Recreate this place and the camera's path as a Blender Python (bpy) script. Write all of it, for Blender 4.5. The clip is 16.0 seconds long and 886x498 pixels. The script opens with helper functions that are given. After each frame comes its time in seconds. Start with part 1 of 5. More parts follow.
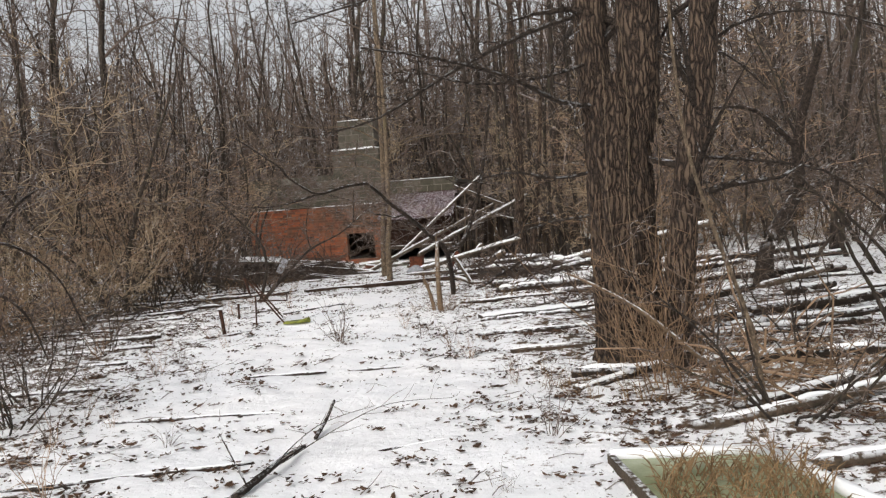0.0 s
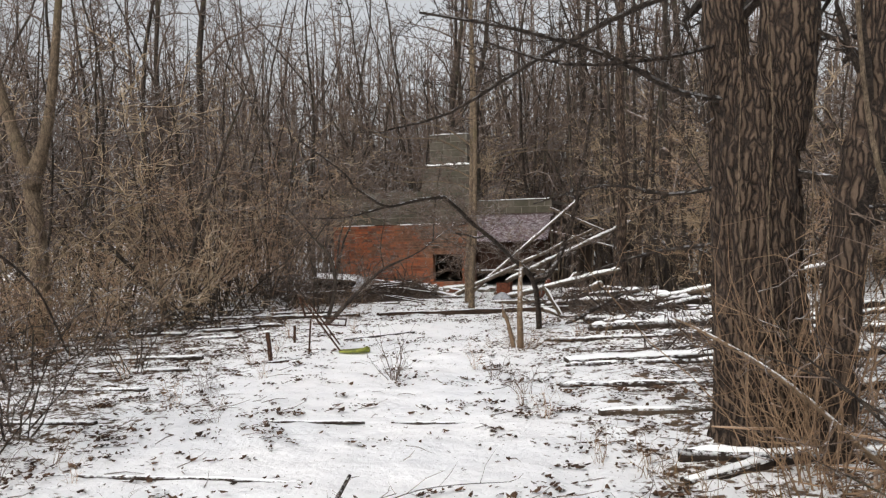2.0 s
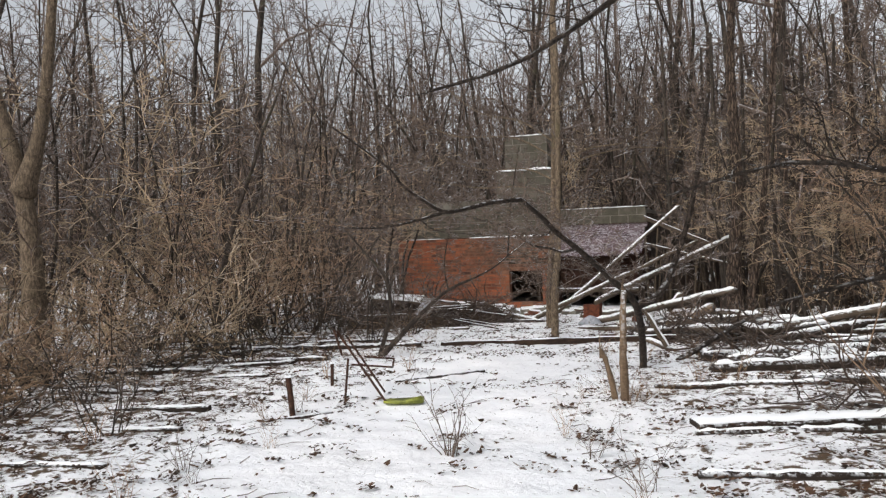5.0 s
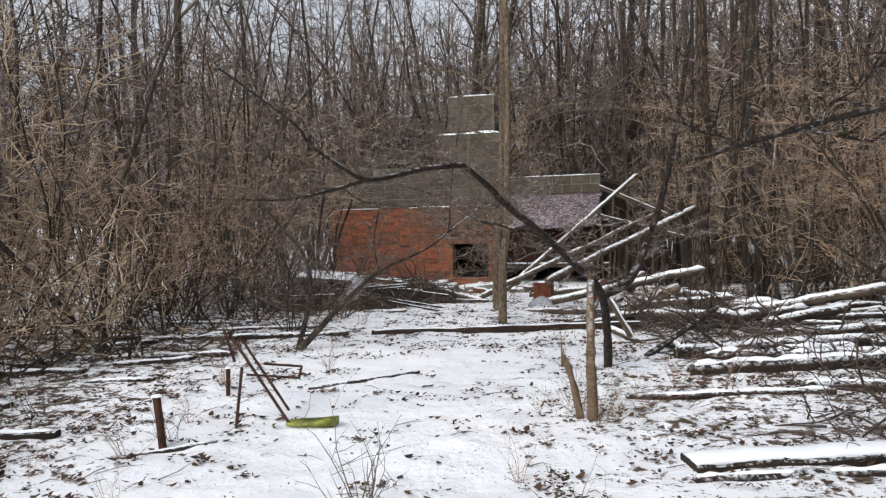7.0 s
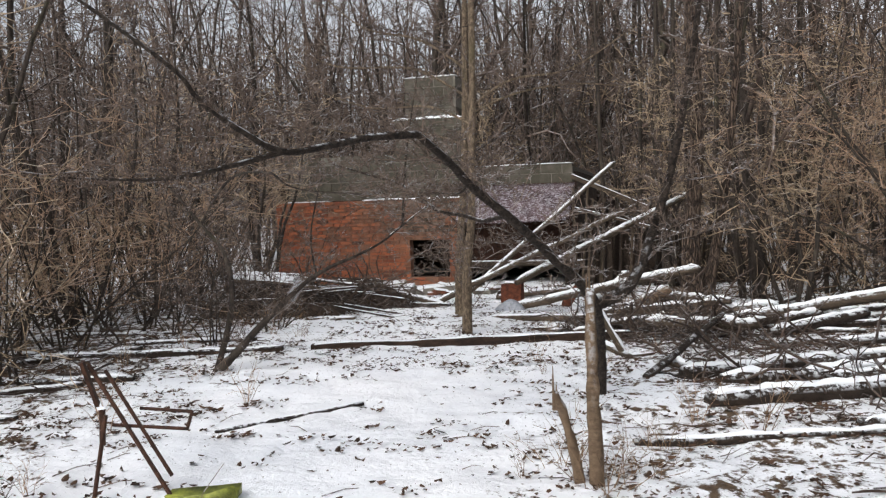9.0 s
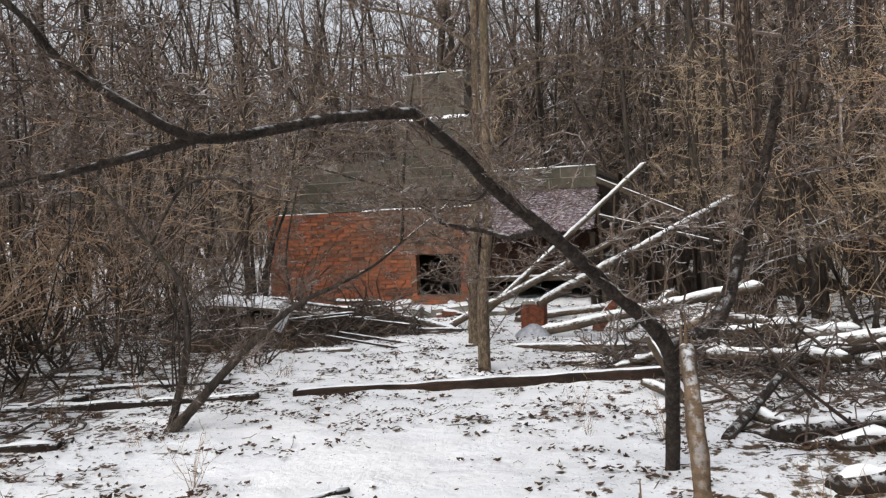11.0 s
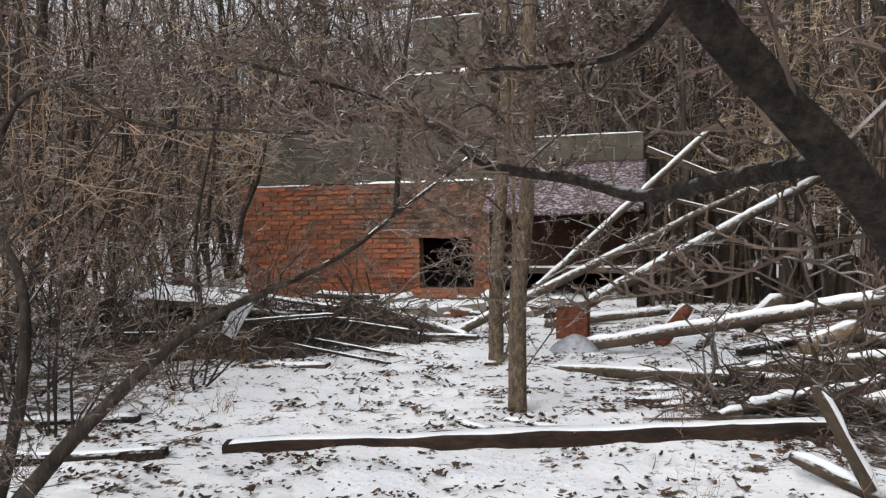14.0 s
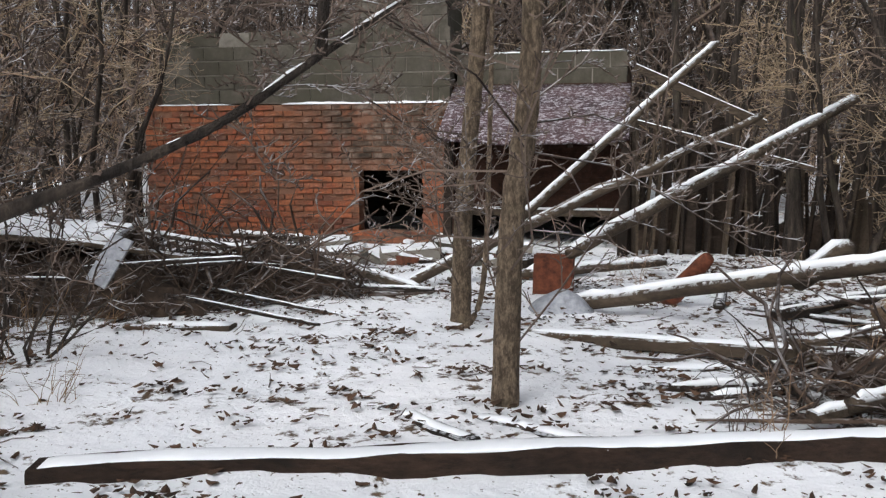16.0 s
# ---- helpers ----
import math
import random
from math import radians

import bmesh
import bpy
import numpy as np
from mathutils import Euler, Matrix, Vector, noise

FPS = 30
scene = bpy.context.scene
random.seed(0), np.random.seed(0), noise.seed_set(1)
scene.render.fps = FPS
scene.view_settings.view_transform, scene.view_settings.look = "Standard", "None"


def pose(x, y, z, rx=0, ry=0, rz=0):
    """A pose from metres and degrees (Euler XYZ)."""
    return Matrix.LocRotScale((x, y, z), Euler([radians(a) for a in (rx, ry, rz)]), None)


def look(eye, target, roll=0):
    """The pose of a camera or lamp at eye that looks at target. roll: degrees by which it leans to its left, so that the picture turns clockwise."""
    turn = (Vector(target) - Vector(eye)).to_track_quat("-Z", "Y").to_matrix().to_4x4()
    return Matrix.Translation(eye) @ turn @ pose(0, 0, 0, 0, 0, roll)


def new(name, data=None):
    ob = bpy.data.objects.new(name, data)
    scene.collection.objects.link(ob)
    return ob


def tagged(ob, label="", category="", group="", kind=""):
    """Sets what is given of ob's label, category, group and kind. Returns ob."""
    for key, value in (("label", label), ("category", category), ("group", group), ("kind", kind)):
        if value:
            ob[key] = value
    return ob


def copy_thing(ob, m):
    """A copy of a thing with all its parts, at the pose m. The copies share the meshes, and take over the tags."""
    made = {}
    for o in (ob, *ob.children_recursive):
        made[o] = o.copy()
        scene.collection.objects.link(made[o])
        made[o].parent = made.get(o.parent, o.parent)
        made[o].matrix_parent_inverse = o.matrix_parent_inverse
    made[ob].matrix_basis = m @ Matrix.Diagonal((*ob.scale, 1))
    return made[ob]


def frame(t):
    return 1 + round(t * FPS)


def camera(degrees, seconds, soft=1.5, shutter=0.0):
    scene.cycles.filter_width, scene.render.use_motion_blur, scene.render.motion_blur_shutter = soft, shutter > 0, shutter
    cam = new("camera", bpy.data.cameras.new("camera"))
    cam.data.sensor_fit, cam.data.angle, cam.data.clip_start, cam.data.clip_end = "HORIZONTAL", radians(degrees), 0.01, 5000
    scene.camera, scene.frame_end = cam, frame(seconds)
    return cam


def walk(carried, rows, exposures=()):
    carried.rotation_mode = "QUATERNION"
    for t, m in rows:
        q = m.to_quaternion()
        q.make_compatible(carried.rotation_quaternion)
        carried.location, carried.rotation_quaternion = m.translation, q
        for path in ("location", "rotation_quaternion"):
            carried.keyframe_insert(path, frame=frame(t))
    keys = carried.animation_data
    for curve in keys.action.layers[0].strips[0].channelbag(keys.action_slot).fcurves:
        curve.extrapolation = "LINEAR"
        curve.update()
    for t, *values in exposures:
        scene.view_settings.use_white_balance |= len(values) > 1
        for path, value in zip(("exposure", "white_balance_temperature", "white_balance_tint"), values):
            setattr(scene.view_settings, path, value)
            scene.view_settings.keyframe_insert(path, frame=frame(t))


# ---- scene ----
cam = camera(55.8, 16.0, 1.3)
LIGHT = ((0.0, 0.2, 6650), (4.0, 0.24, 6560), (7.0, 0.27, 6240), (8.0, 0.27, 6220), (10.5, 0.30, 6440), (12.5, 0.30, 6440), (14.5, 0.29, 6330), (16.0, 0.28, 6220))
PATH = [
    (0, (1.694, 0.773, 1.542), (1.343, 2.739, 1.438), -4.2),
    (0.5, (1.686, 1.099, 1.513), (1.205, 3.036, 1.39), -2.8),
    (1, (1.666, 1.513, 1.502), (1.222, 3.462, 1.422), -2.5),
    (1.5, (1.702, 1.988, 1.454), (1.248, 3.935, 1.379), -1.6),
    (2, (1.58, 2.463, 1.469), (1.001, 4.378, 1.433), -1.4),
    (2.5, (1.582, 2.86, 1.468), (0.988, 4.769, 1.395), -2.5),
    (3, (1.565, 3.278, 1.498), (0.986, 5.191, 1.426), -0.9),
    (3.5, (1.368, 3.657, 1.495), (0.798, 5.574, 1.455), 0.0),
    (4, (1.174, 4.025, 1.45), (0.514, 5.912, 1.386), -0.5),
    (4.2, (1.128, 4.212, 1.426), (0.367, 6.062, 1.41), -1.9),
    (6.3, (0.442, 6.006, 1.529), (-0.231, 7.89, 1.533), -1.0),
    (6.5, (0.419, 6.205, 1.525), (-0.215, 8.101, 1.49), -1.2),
    (7, (0.377, 6.599, 1.545), (-0.256, 8.494, 1.466), -1.5),
    (7.5, (0.24, 6.951, 1.505), (-0.388, 8.848, 1.416), -0.4),
    (8, (0.079, 7.392, 1.49), (-0.478, 9.309, 1.372), -1.0),
    (8.2, (0.047, 7.584, 1.494), (-0.511, 9.503, 1.398), -1.3),
    (10.3, (-0.447, 9.429, 1.462), (-0.977, 11.356, 1.374), -2.0),
    (10.5, (-0.502, 9.598, 1.496), (-1.041, 11.522, 1.402), -2.1),
    (11, (-0.586, 9.992, 1.51), (-1.15, 11.909, 1.442), -2.7),
    (11.5, (-0.632, 10.41, 1.518), (-1.2, 12.327, 1.474), -1.7),
    (12, (-0.855, 10.85, 1.47), (-1.428, 12.765, 1.386), -1.4),
    (12.5, (-0.992, 11.262, 1.435), (-1.578, 13.171, 1.319), -2.0),
    (13, (-1.137, 11.669, 1.462), (-1.742, 13.574, 1.382), -1.2),
    (13.5, (-1.333, 12.138, 1.435), (-1.926, 14.046, 1.352), -1.3),
    (14, (-1.442, 12.588, 1.388), (-2.015, 14.502, 1.284), -1.4),
    (14.5, (-1.582, 13.01, 1.325), (-2.157, 14.921, 1.194), -0.4),
    (15, (-1.738, 13.407, 1.313), (-2.262, 15.331, 1.16), -0.9),
    (15.5, (-1.881, 13.848, 1.256), (-2.409, 15.769, 1.083), -1.0),
    (16, (-2.059, 14.383, 1.121), (-2.487, 16.323, 0.895), 0.1),
]
walk(cam, [(t, look(eye, target, roll)) for t, eye, target, roll in PATH], [(t, stops, kelvin, 10.0) for t, stops, kelvin in LIGHT])

# ---- light: an overcast winter sky ----
world = bpy.data.worlds.new("world")
scene.world = world
world.use_nodes = True
wn, wl = world.node_tree.nodes, world.node_tree.links
sky = wn.new("ShaderNodeTexSky")
sky.sky_type, sky.sun_disc = "NISHITA", False
sky.sun_elevation, sky.sun_rotation = radians(38), radians(200)
sky.air_density, sky.dust_density, sky.ozone_density = 1.0, 4.0, 1.0
veil = wn.new("ShaderNodeHueSaturation")
veil.inputs["Saturation"].default_value = 0.22
wl.new(sky.outputs["Color"], veil.inputs["Color"])
wl.new(veil.outputs["Color"], wn["Background"].inputs["Color"])
wn["Background"].inputs["Strength"].default_value = 0.15
sun = new("sun", bpy.data.lights.new("sun", "SUN"))
sun.data.energy, sun.data.angle, sun.data.color = 0.8, radians(40), (1.0, 0.97, 0.93)
sun.matrix_world = look((-6, -14, 16), (0, 0, 0))


# ---- materials ----
class Nodes:
    """A short way to wire a node material."""

    def __init__(self, name):
        self.mat = bpy.data.materials.new(name)
        self.mat.use_nodes = True
        self.n, self.l = self.mat.node_tree.nodes, self.mat.node_tree.links
        self.bsdf = self.n["Principled BSDF"]
        self.coord = self.n.new("ShaderNodeTexCoord").outputs["Object"]

    def world_coord(self):
        self.coord = self.n.new("ShaderNodeNewGeometry").outputs["Position"]

    def put(self, a, b):
        self.l.new(a, b)

    def mapping(self, scale):
        m = self.n.new("ShaderNodeMapping")
        m.inputs["Scale"].default_value = scale
        self.put(self.coord, m.inputs["Vector"])
        return m.outputs["Vector"]

    def noise(self, scale, detail=4.0, rough=0.6, stretch=None):
        x = self.n.new("ShaderNodeTexNoise")
        x.inputs["Scale"].default_value, x.inputs["Detail"].default_value = scale, detail
        x.inputs["Roughness"].default_value = rough
        self.put(self.mapping(stretch) if stretch else self.coord, x.inputs["Vector"])
        return x.outputs["Fac"]

    def ramp(self, fac, stops):
        r = self.n.new("ShaderNodeValToRGB")
        while len(r.color_ramp.elements) < len(stops):
            r.color_ramp.elements.new(0.5)
        for e, (p, c) in zip(r.color_ramp.elements, stops):
            e.position, e.color = p, (*c, 1) if len(c) == 3 else c
        self.put(fac, r.inputs["Fac"])
        return r.outputs["Color"]

    def span(self, fac, a, b, lo=0.0, hi=1.0):
        m = self.n.new("ShaderNodeMapRange")
        for k, v in zip(("From Min", "From Max", "To Min", "To Max"), (a, b, lo, hi)):
            m.inputs[k].default_value = v
        self.put(fac, m.inputs["Value"])
        return m.outputs["Result"]

    def maths(self, op, a, b):
        m = self.n.new("ShaderNodeMath")
        m.operation = op
        for i, v in enumerate((a, b)):
            if isinstance(v, (int, float)):
                m.inputs[i].default_value = v
            else:
                self.put(v, m.inputs[i])
        return m.outputs["Value"]

    def mix(self, fac, a, b, mode="MIX"):
        m = self.n.new("ShaderNodeMix")
        m.data_type, m.blend_type = "RGBA", mode
        for k, v in ((0, fac), (6, a), (7, b)):
            if isinstance(v, (int, float)):
                m.inputs[k].default_value = v
            elif isinstance(v, tuple):
                m.inputs[k].default_value = (*v, 1)
            else:
                self.put(v, m.inputs[k])
        return m.outputs[2]

    def random(self):
        return self.n.new("ShaderNodeObjectInfo").outputs["Random"]

    def island(self):
        return self.n.new("ShaderNodeNewGeometry").outputs["Random Per Island"]

    def frosted(self, col, amount, scale=22.0, lo=0.5, hi=0.6):
        """Snow dust that has stayed on the upper sides."""
        n = self.n.new("ShaderNodeSeparateXYZ")
        self.put(self.n.new("ShaderNodeNewGeometry").outputs["Normal"], n.inputs["Vector"])
        top = self.maths("MULTIPLY", self.span(n.outputs["Z"], 0.35, 0.8), self.span(self.noise(scale, 4, 0.7), lo, hi, 0, amount))
        return self.mix(top, col, (0.78, 0.8, 0.83))

    def bump(self, height, strength, distance=0.01):
        b = self.n.new("ShaderNodeBump")
        b.inputs["Strength"].default_value, b.inputs["Distance"].default_value = strength, distance
        self.put(height, b.inputs["Height"])
        self.put(b.outputs["Normal"], self.bsdf.inputs["Normal"])

    def done(self, colour, rough=0.85, metal=0.0, spec=0.3):
        self.put(colour, self.bsdf.inputs["Base Color"])
        if isinstance(rough, (int, float)):
            self.bsdf.inputs["Roughness"].default_value = rough
        else:
            self.put(rough, self.bsdf.inputs["Roughness"])
        self.bsdf.inputs["Metallic"].default_value = metal
        self.bsdf.inputs["Specular IOR Level"].default_value = spec
        return self.mat


def bark(name, dark, light, stretch=(14, 14, 2.2), moss=None, frost=0.0, relief=0.06):
    k = Nodes(name)
    fine = k.noise(1.0, 8, 0.75, tuple(c * f for c, f in zip(stretch, (2.6, 2.6, 4.0))))
    ridge = k.maths("ADD", k.maths("MULTIPLY", k.noise(1.0, 6, 0.7, stretch), 0.55), k.maths("MULTIPLY", fine, 0.45))
    col = k.ramp(ridge, [(0.43, dark), (0.51, tuple((a + b) / 2.4 for a, b in zip(dark, light))), (0.59, light)])
    col = k.mix(k.span(k.noise(3.0, 6, 0.75), 0.5, 0.7, 0, 0.6), col, tuple(c * 0.45 for c in light))
    if moss:
        col = k.mix(k.span(k.noise(2.6, 5), 0.55, 0.72, 0, 0.55), col, moss)
    if frost:
        col = k.frosted(col, frost, 12.0)
    k.bump(ridge, 1.0, relief)
    return k.done(col, 0.9)


def plated_bark(name):
    """Old bark: long corky plates between dark, branching furrows."""
    k = Nodes(name)
    warp = k.n.new("ShaderNodeVectorMath")
    warp.operation = "MULTIPLY_ADD"
    wob = k.n.new("ShaderNodeTexNoise")
    wob.inputs["Scale"].default_value, wob.inputs["Detail"].default_value = 5.0, 4.0
    k.put(k.coord, wob.inputs["Vector"])
    k.put(wob.outputs["Color"], warp.inputs[0])
    warp.inputs[1].default_value = (0.10, 0.10, 0.25)
    k.put(k.coord, warp.inputs[2])
    m = k.n.new("ShaderNodeMapping")
    m.inputs["Scale"].default_value = (30, 30, 4.2)
    k.put(warp.outputs["Vector"], m.inputs["Vector"])
    v = k.n.new("ShaderNodeTexVoronoi")
    v.feature = "DISTANCE_TO_EDGE"
    v.inputs["Scale"].default_value = 1.0
    k.put(m.outputs["Vector"], v.inputs["Vector"])
    grain = k.noise(1.0, 8, 0.7, (55, 55, 12))
    plate = k.maths("ADD", k.span(v.outputs["Distance"], 0.0, 0.24), k.maths("MULTIPLY", k.maths("SUBTRACT", grain, 0.5), 0.9))
    col = k.ramp(plate, [(0.02, (0.014, 0.010, 0.008)), (0.3, (0.052, 0.035, 0.025)), (0.7, (0.10, 0.067, 0.046)), (1.0, (0.15, 0.106, 0.075))])
    col = k.mix(k.span(k.noise(1.7, 6, 0.7), 0.45, 0.7, 0, 0.65), col, (0.035, 0.024, 0.018))
    k.bump(plate, 1.0, 0.03)
    return k.done(col, 0.92)


def twig_mat(name, a, b, frost=0.0):
    k = Nodes(name)
    col = k.ramp(k.island(), [(0.0, a), (1.0, b)])
    col = k.mix(k.span(k.noise(6.0, 3), 0.4, 0.7, 0, 0.5), col, tuple(c * 1.5 for c in b))
    if frost:
        col = k.frosted(col, frost, 9.0, 0.45, 0.6)
    return k.done(col, 0.85)


def wood(name, dark, light, spread=0.35, frost=1.0):
    k = Nodes(name)
    grain = k.noise(1.0, 8, 0.75, (5, 34, 34))
    col = k.ramp(grain, [(0.3, dark), (0.7, light)])
    col = k.mix(k.span(k.noise(2.2, 4), 0.42, 0.66, 0, 0.8), col, tuple(c * 0.5 for c in dark))
    col = k.mix(k.span(k.random(), 0, 1, 0, spread), col, light)
    if frost:
        col = k.frosted(col, frost, 16.0, 0.47, 0.56)
    k.bump(grain, 1.0, 0.03)
    return k.done(col, 0.88)


def snow_material(name):
    k = Nodes(name)
    k.world_coord()
    col = k.ramp(k.noise(3.0, 5), [(0.3, (0.82, 0.84, 0.87)), (0.7, (0.90, 0.91, 0.92))])
    k.bump(k.noise(28.0, 6, 0.7), 0.3, 0.02)
    return k.done(col, 0.75, 0, 0.2)


def ground_material():
    k = Nodes("snowy_ground")
    k.world_coord()
    cover = k.n.new("ShaderNodeAttribute")
    cover.attribute_name = "litter"
    lit = cover.outputs["Fac"]
    fine, mid, broad = k.noise(11.0, 7, 0.68), k.noise(3.0, 5, 0.65), k.noise(0.55, 3)
    mixed = k.maths("ADD", k.maths("MULTIPLY", fine, 0.55), k.maths("MULTIPLY", mid, 0.45))
    edge = k.maths("SUBTRACT", 0.645, k.maths("MULTIPLY", lit, 0.25))
    bare = k.span(k.maths("SUBTRACT", mixed, edge), -0.015, 0.03)
    speck = k.span(k.maths("SUBTRACT", k.noise(34.0, 3, 0.5), k.maths("SUBTRACT", 0.70, k.maths("MULTIPLY", lit, 0.10))), 0.0, 0.02)
    bare = k.maths("MAXIMUM", bare, speck)
    snow = k.ramp(broad, [(0.3, (0.83, 0.85, 0.88)), (0.7, (0.91, 0.91, 0.92))])
    soil = k.ramp(k.noise(22.0, 6, 0.7), [(0.3, (0.03, 0.022, 0.016)), (0.55, (0.10, 0.066, 0.04)), (0.75, (0.2, 0.14, 0.085))])
    k.bump(k.maths("ADD", fine, k.maths("MULTIPLY", mid, 0.6)), 0.5, 0.06)
    return k.done(k.mix(bare, snow, soil), 0.8, 0, 0.2)


def brick_material(name, source):
    k = Nodes(name)
    rnd = k.random() if source == "object" else k.island()
    k.world_coord()
    col = k.ramp(rnd, [(0.0, (0.09, 0.034, 0.022)), (0.25, (0.27, 0.076, 0.036)), (0.65, (0.40, 0.125, 0.05)), (0.88, (0.24, 0.10, 0.062)), (1.0, (0.07, 0.035, 0.026))])
    col = k.mix(k.span(k.noise(1.8, 5), 0.45, 0.68, 0, 0.75), col, (0.30, 0.125, 0.06))
    col = k.mix(k.span(k.noise(4.0, 7, 0.75), 0.47, 0.62, 0, 0.85), col, (0.13, 0.07, 0.043))
    col = k.mix(k.span(k.noise(30.0, 6, 0.75), 0.45, 0.7, 0, 0.8), col, (0.075, 0.036, 0.025))
    col = k.mix(k.span(k.noise(14.0, 6, 0.75), 0.62, 0.72, 0, 0.6), col, (0.34, 0.27, 0.21))
    # weathering: grey lime and moss high up beside the roof
    pos = k.n.new("ShaderNodeSeparateXYZ")
    k.put(k.coord, pos.inputs["Vector"])
    grey = k.maths("MULTIPLY", k.span(pos.outputs["X"], -6.9, -5.6), k.span(pos.outputs["Z"], 0.75, 1.1))
    grey = k.maths("MULTIPLY", grey, k.span(k.noise(3.5, 6, 0.7), 0.3, 0.5))
    col = k.mix(grey, col, k.ramp(k.noise(9.0, 5), [(0.34, (0.03, 0.023, 0.015)), (0.5, (0.09, 0.06, 0.042)), (0.66, (0.21, 0.155, 0.12))]))
    k.bump(k.noise(45.0, 5), 0.6, 0.008)
    return k.done(col, 0.92)


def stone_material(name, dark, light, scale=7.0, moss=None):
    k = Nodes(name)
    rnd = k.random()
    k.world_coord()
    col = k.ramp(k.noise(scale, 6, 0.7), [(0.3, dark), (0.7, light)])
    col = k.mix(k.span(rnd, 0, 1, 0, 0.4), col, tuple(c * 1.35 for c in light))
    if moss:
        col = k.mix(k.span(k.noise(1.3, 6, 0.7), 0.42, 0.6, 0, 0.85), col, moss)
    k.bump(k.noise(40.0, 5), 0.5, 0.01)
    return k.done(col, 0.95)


def plain(name, a, b, scale=8.0, rough=0.8, metal=0.0, bumpy=0.3):
    k = Nodes(name)
    n = k.noise(scale, 6, 0.7)
    k.bump(n, bumpy, 0.01)
    return k.done(k.ramp(n, [(0.35, a), (0.65, b)]), rough, metal)


def felt_material():
    k = Nodes("roofing_felt")
    k.world_coord()
    frost = k.span(k.noise(17.0, 8, 0.8, (1, 1.8, 1.8)), 0.5, 0.58, 0.0, 0.7)
    col = k.mix(frost, k.ramp(k.noise(2.5, 4), [(0.35, (0.035, 0.019, 0.022)), (0.7, (0.10, 0.06, 0.064))]), (0.55, 0.53, 0.56))
    k.bump(k.noise(14.0, 6, 0.7), 0.8, 0.02)
    return k.done(col, 0.8)


M_SNOW, M_GROUND = snow_material("snow"), ground_material()
M_BARK_BIG = plated_bark("bark_plated")
M_BARK = bark("bark_grey", (0.085, 0.062, 0.042), (0.33, 0.245, 0.165), (42, 42, 14), (0.13, 0.11, 0.055))
M_BARK_DARK = bark("bark_dark", (0.014, 0.010, 0.008), (0.085, 0.062, 0.046), (26, 26, 26), None, 0.75)
M_FOREST = bark("bark_forest", (0.02, 0.015, 0.012), (0.09, 0.069, 0.053), (10, 10, 1.5), (0.08, 0.075, 0.04))
M_TWIG = twig_mat("twigs_dark", (0.022, 0.015, 0.012), (0.15, 0.11, 0.086), 0.42)
M_BRUSH = twig_mat("twigs_rotting", (0.014, 0.009, 0.007), (0.075, 0.050, 0.036), 0.2)
M_TWIG_TAN = twig_mat("twigs_tan", (0.085, 0.054, 0.034), (0.235, 0.155, 0.095))
M_TWIG_OLIVE = twig_mat("twigs_olive", (0.085, 0.062, 0.040), (0.42, 0.315, 0.205), 0.25)
M_TWIG_RUST = twig_mat("twigs_rust", (0.095, 0.060, 0.040), (0.38, 0.255, 0.165), 0.2)
M_WOOD_WET = wood("wood_wet", (0.010, 0.007, 0.005), (0.05, 0.033, 0.022), 0.25)
M_BEAM = wood("wood_rotten", (0.010, 0.006, 0.004), (0.075, 0.042, 0.026), 0.1, 0.0)
M_WOOD = wood("wood_weathered", (0.03, 0.022, 0.015), (0.15, 0.11, 0.075))
M_WOOD_PALE = wood("wood_pale", (0.085, 0.056, 0.034), (0.30, 0.205, 0.128))
M_BRICK, M_BRICK_FAR = brick_material("brick_red", "object"), brick_material("brick_red_far", "island")
M_MORTAR = stone_material("mortar", (0.07, 0.036, 0.025), (0.22, 0.115, 0.072), 6.0)
M_BLOCK = stone_material("cinder_block", (0.034, 0.030, 0.023), (0.122, 0.107, 0.086), 11.0, (0.055, 0.05, 0.034))
M_CONCRETE = stone_material("concrete", (0.10, 0.09, 0.07), (0.22, 0.20, 0.17), 9.0)
M_FELT = felt_material()
# Brick darkened so its colour carries the shade under the lean-to roof.
M_BRICK_SHADED = stone_material("shaded_brick", (0.012, 0.008, 0.006), (0.07, 0.032, 0.02), 12.0)
M_RUST = plain("rust", (0.06, 0.02, 0.012), (0.19, 0.06, 0.028), 14.0, 0.85, 0.1)
M_IRON = plain("rusty_iron", (0.022, 0.012, 0.009), (0.085, 0.038, 0.022), 20.0, 0.8, 0.3)
M_SHEET = plain("frosted_sheet", (0.22, 0.23, 0.25), (0.42, 0.43, 0.46), 16.0, 0.55, 0.2)
M_GREEN = plain("lime_plastic", (0.10, 0.11, 0.02), (0.33, 0.36, 0.06), 14.0, 0.5)
M_ICE = plain("green_ice", (0.17, 0.20, 0.10), (0.33, 0.36, 0.24), 4.0, 0.35)
# Dark earth for mounds; on the house walls it paints the room's darkness.
M_EARTH_ROOM_SHADE = plain("earth_and_room_shade", (0.018, 0.013, 0.010), (0.075, 0.05, 0.034), 9.0, 0.95, 0.0, 1.0)
M_LEAF = twig_mat("dead_leaf", (0.010, 0.007, 0.005), (0.085, 0.046, 0.026))
M_GRASS = twig_mat("dry_grass", (0.10, 0.06, 0.03), (0.24, 0.155, 0.08))


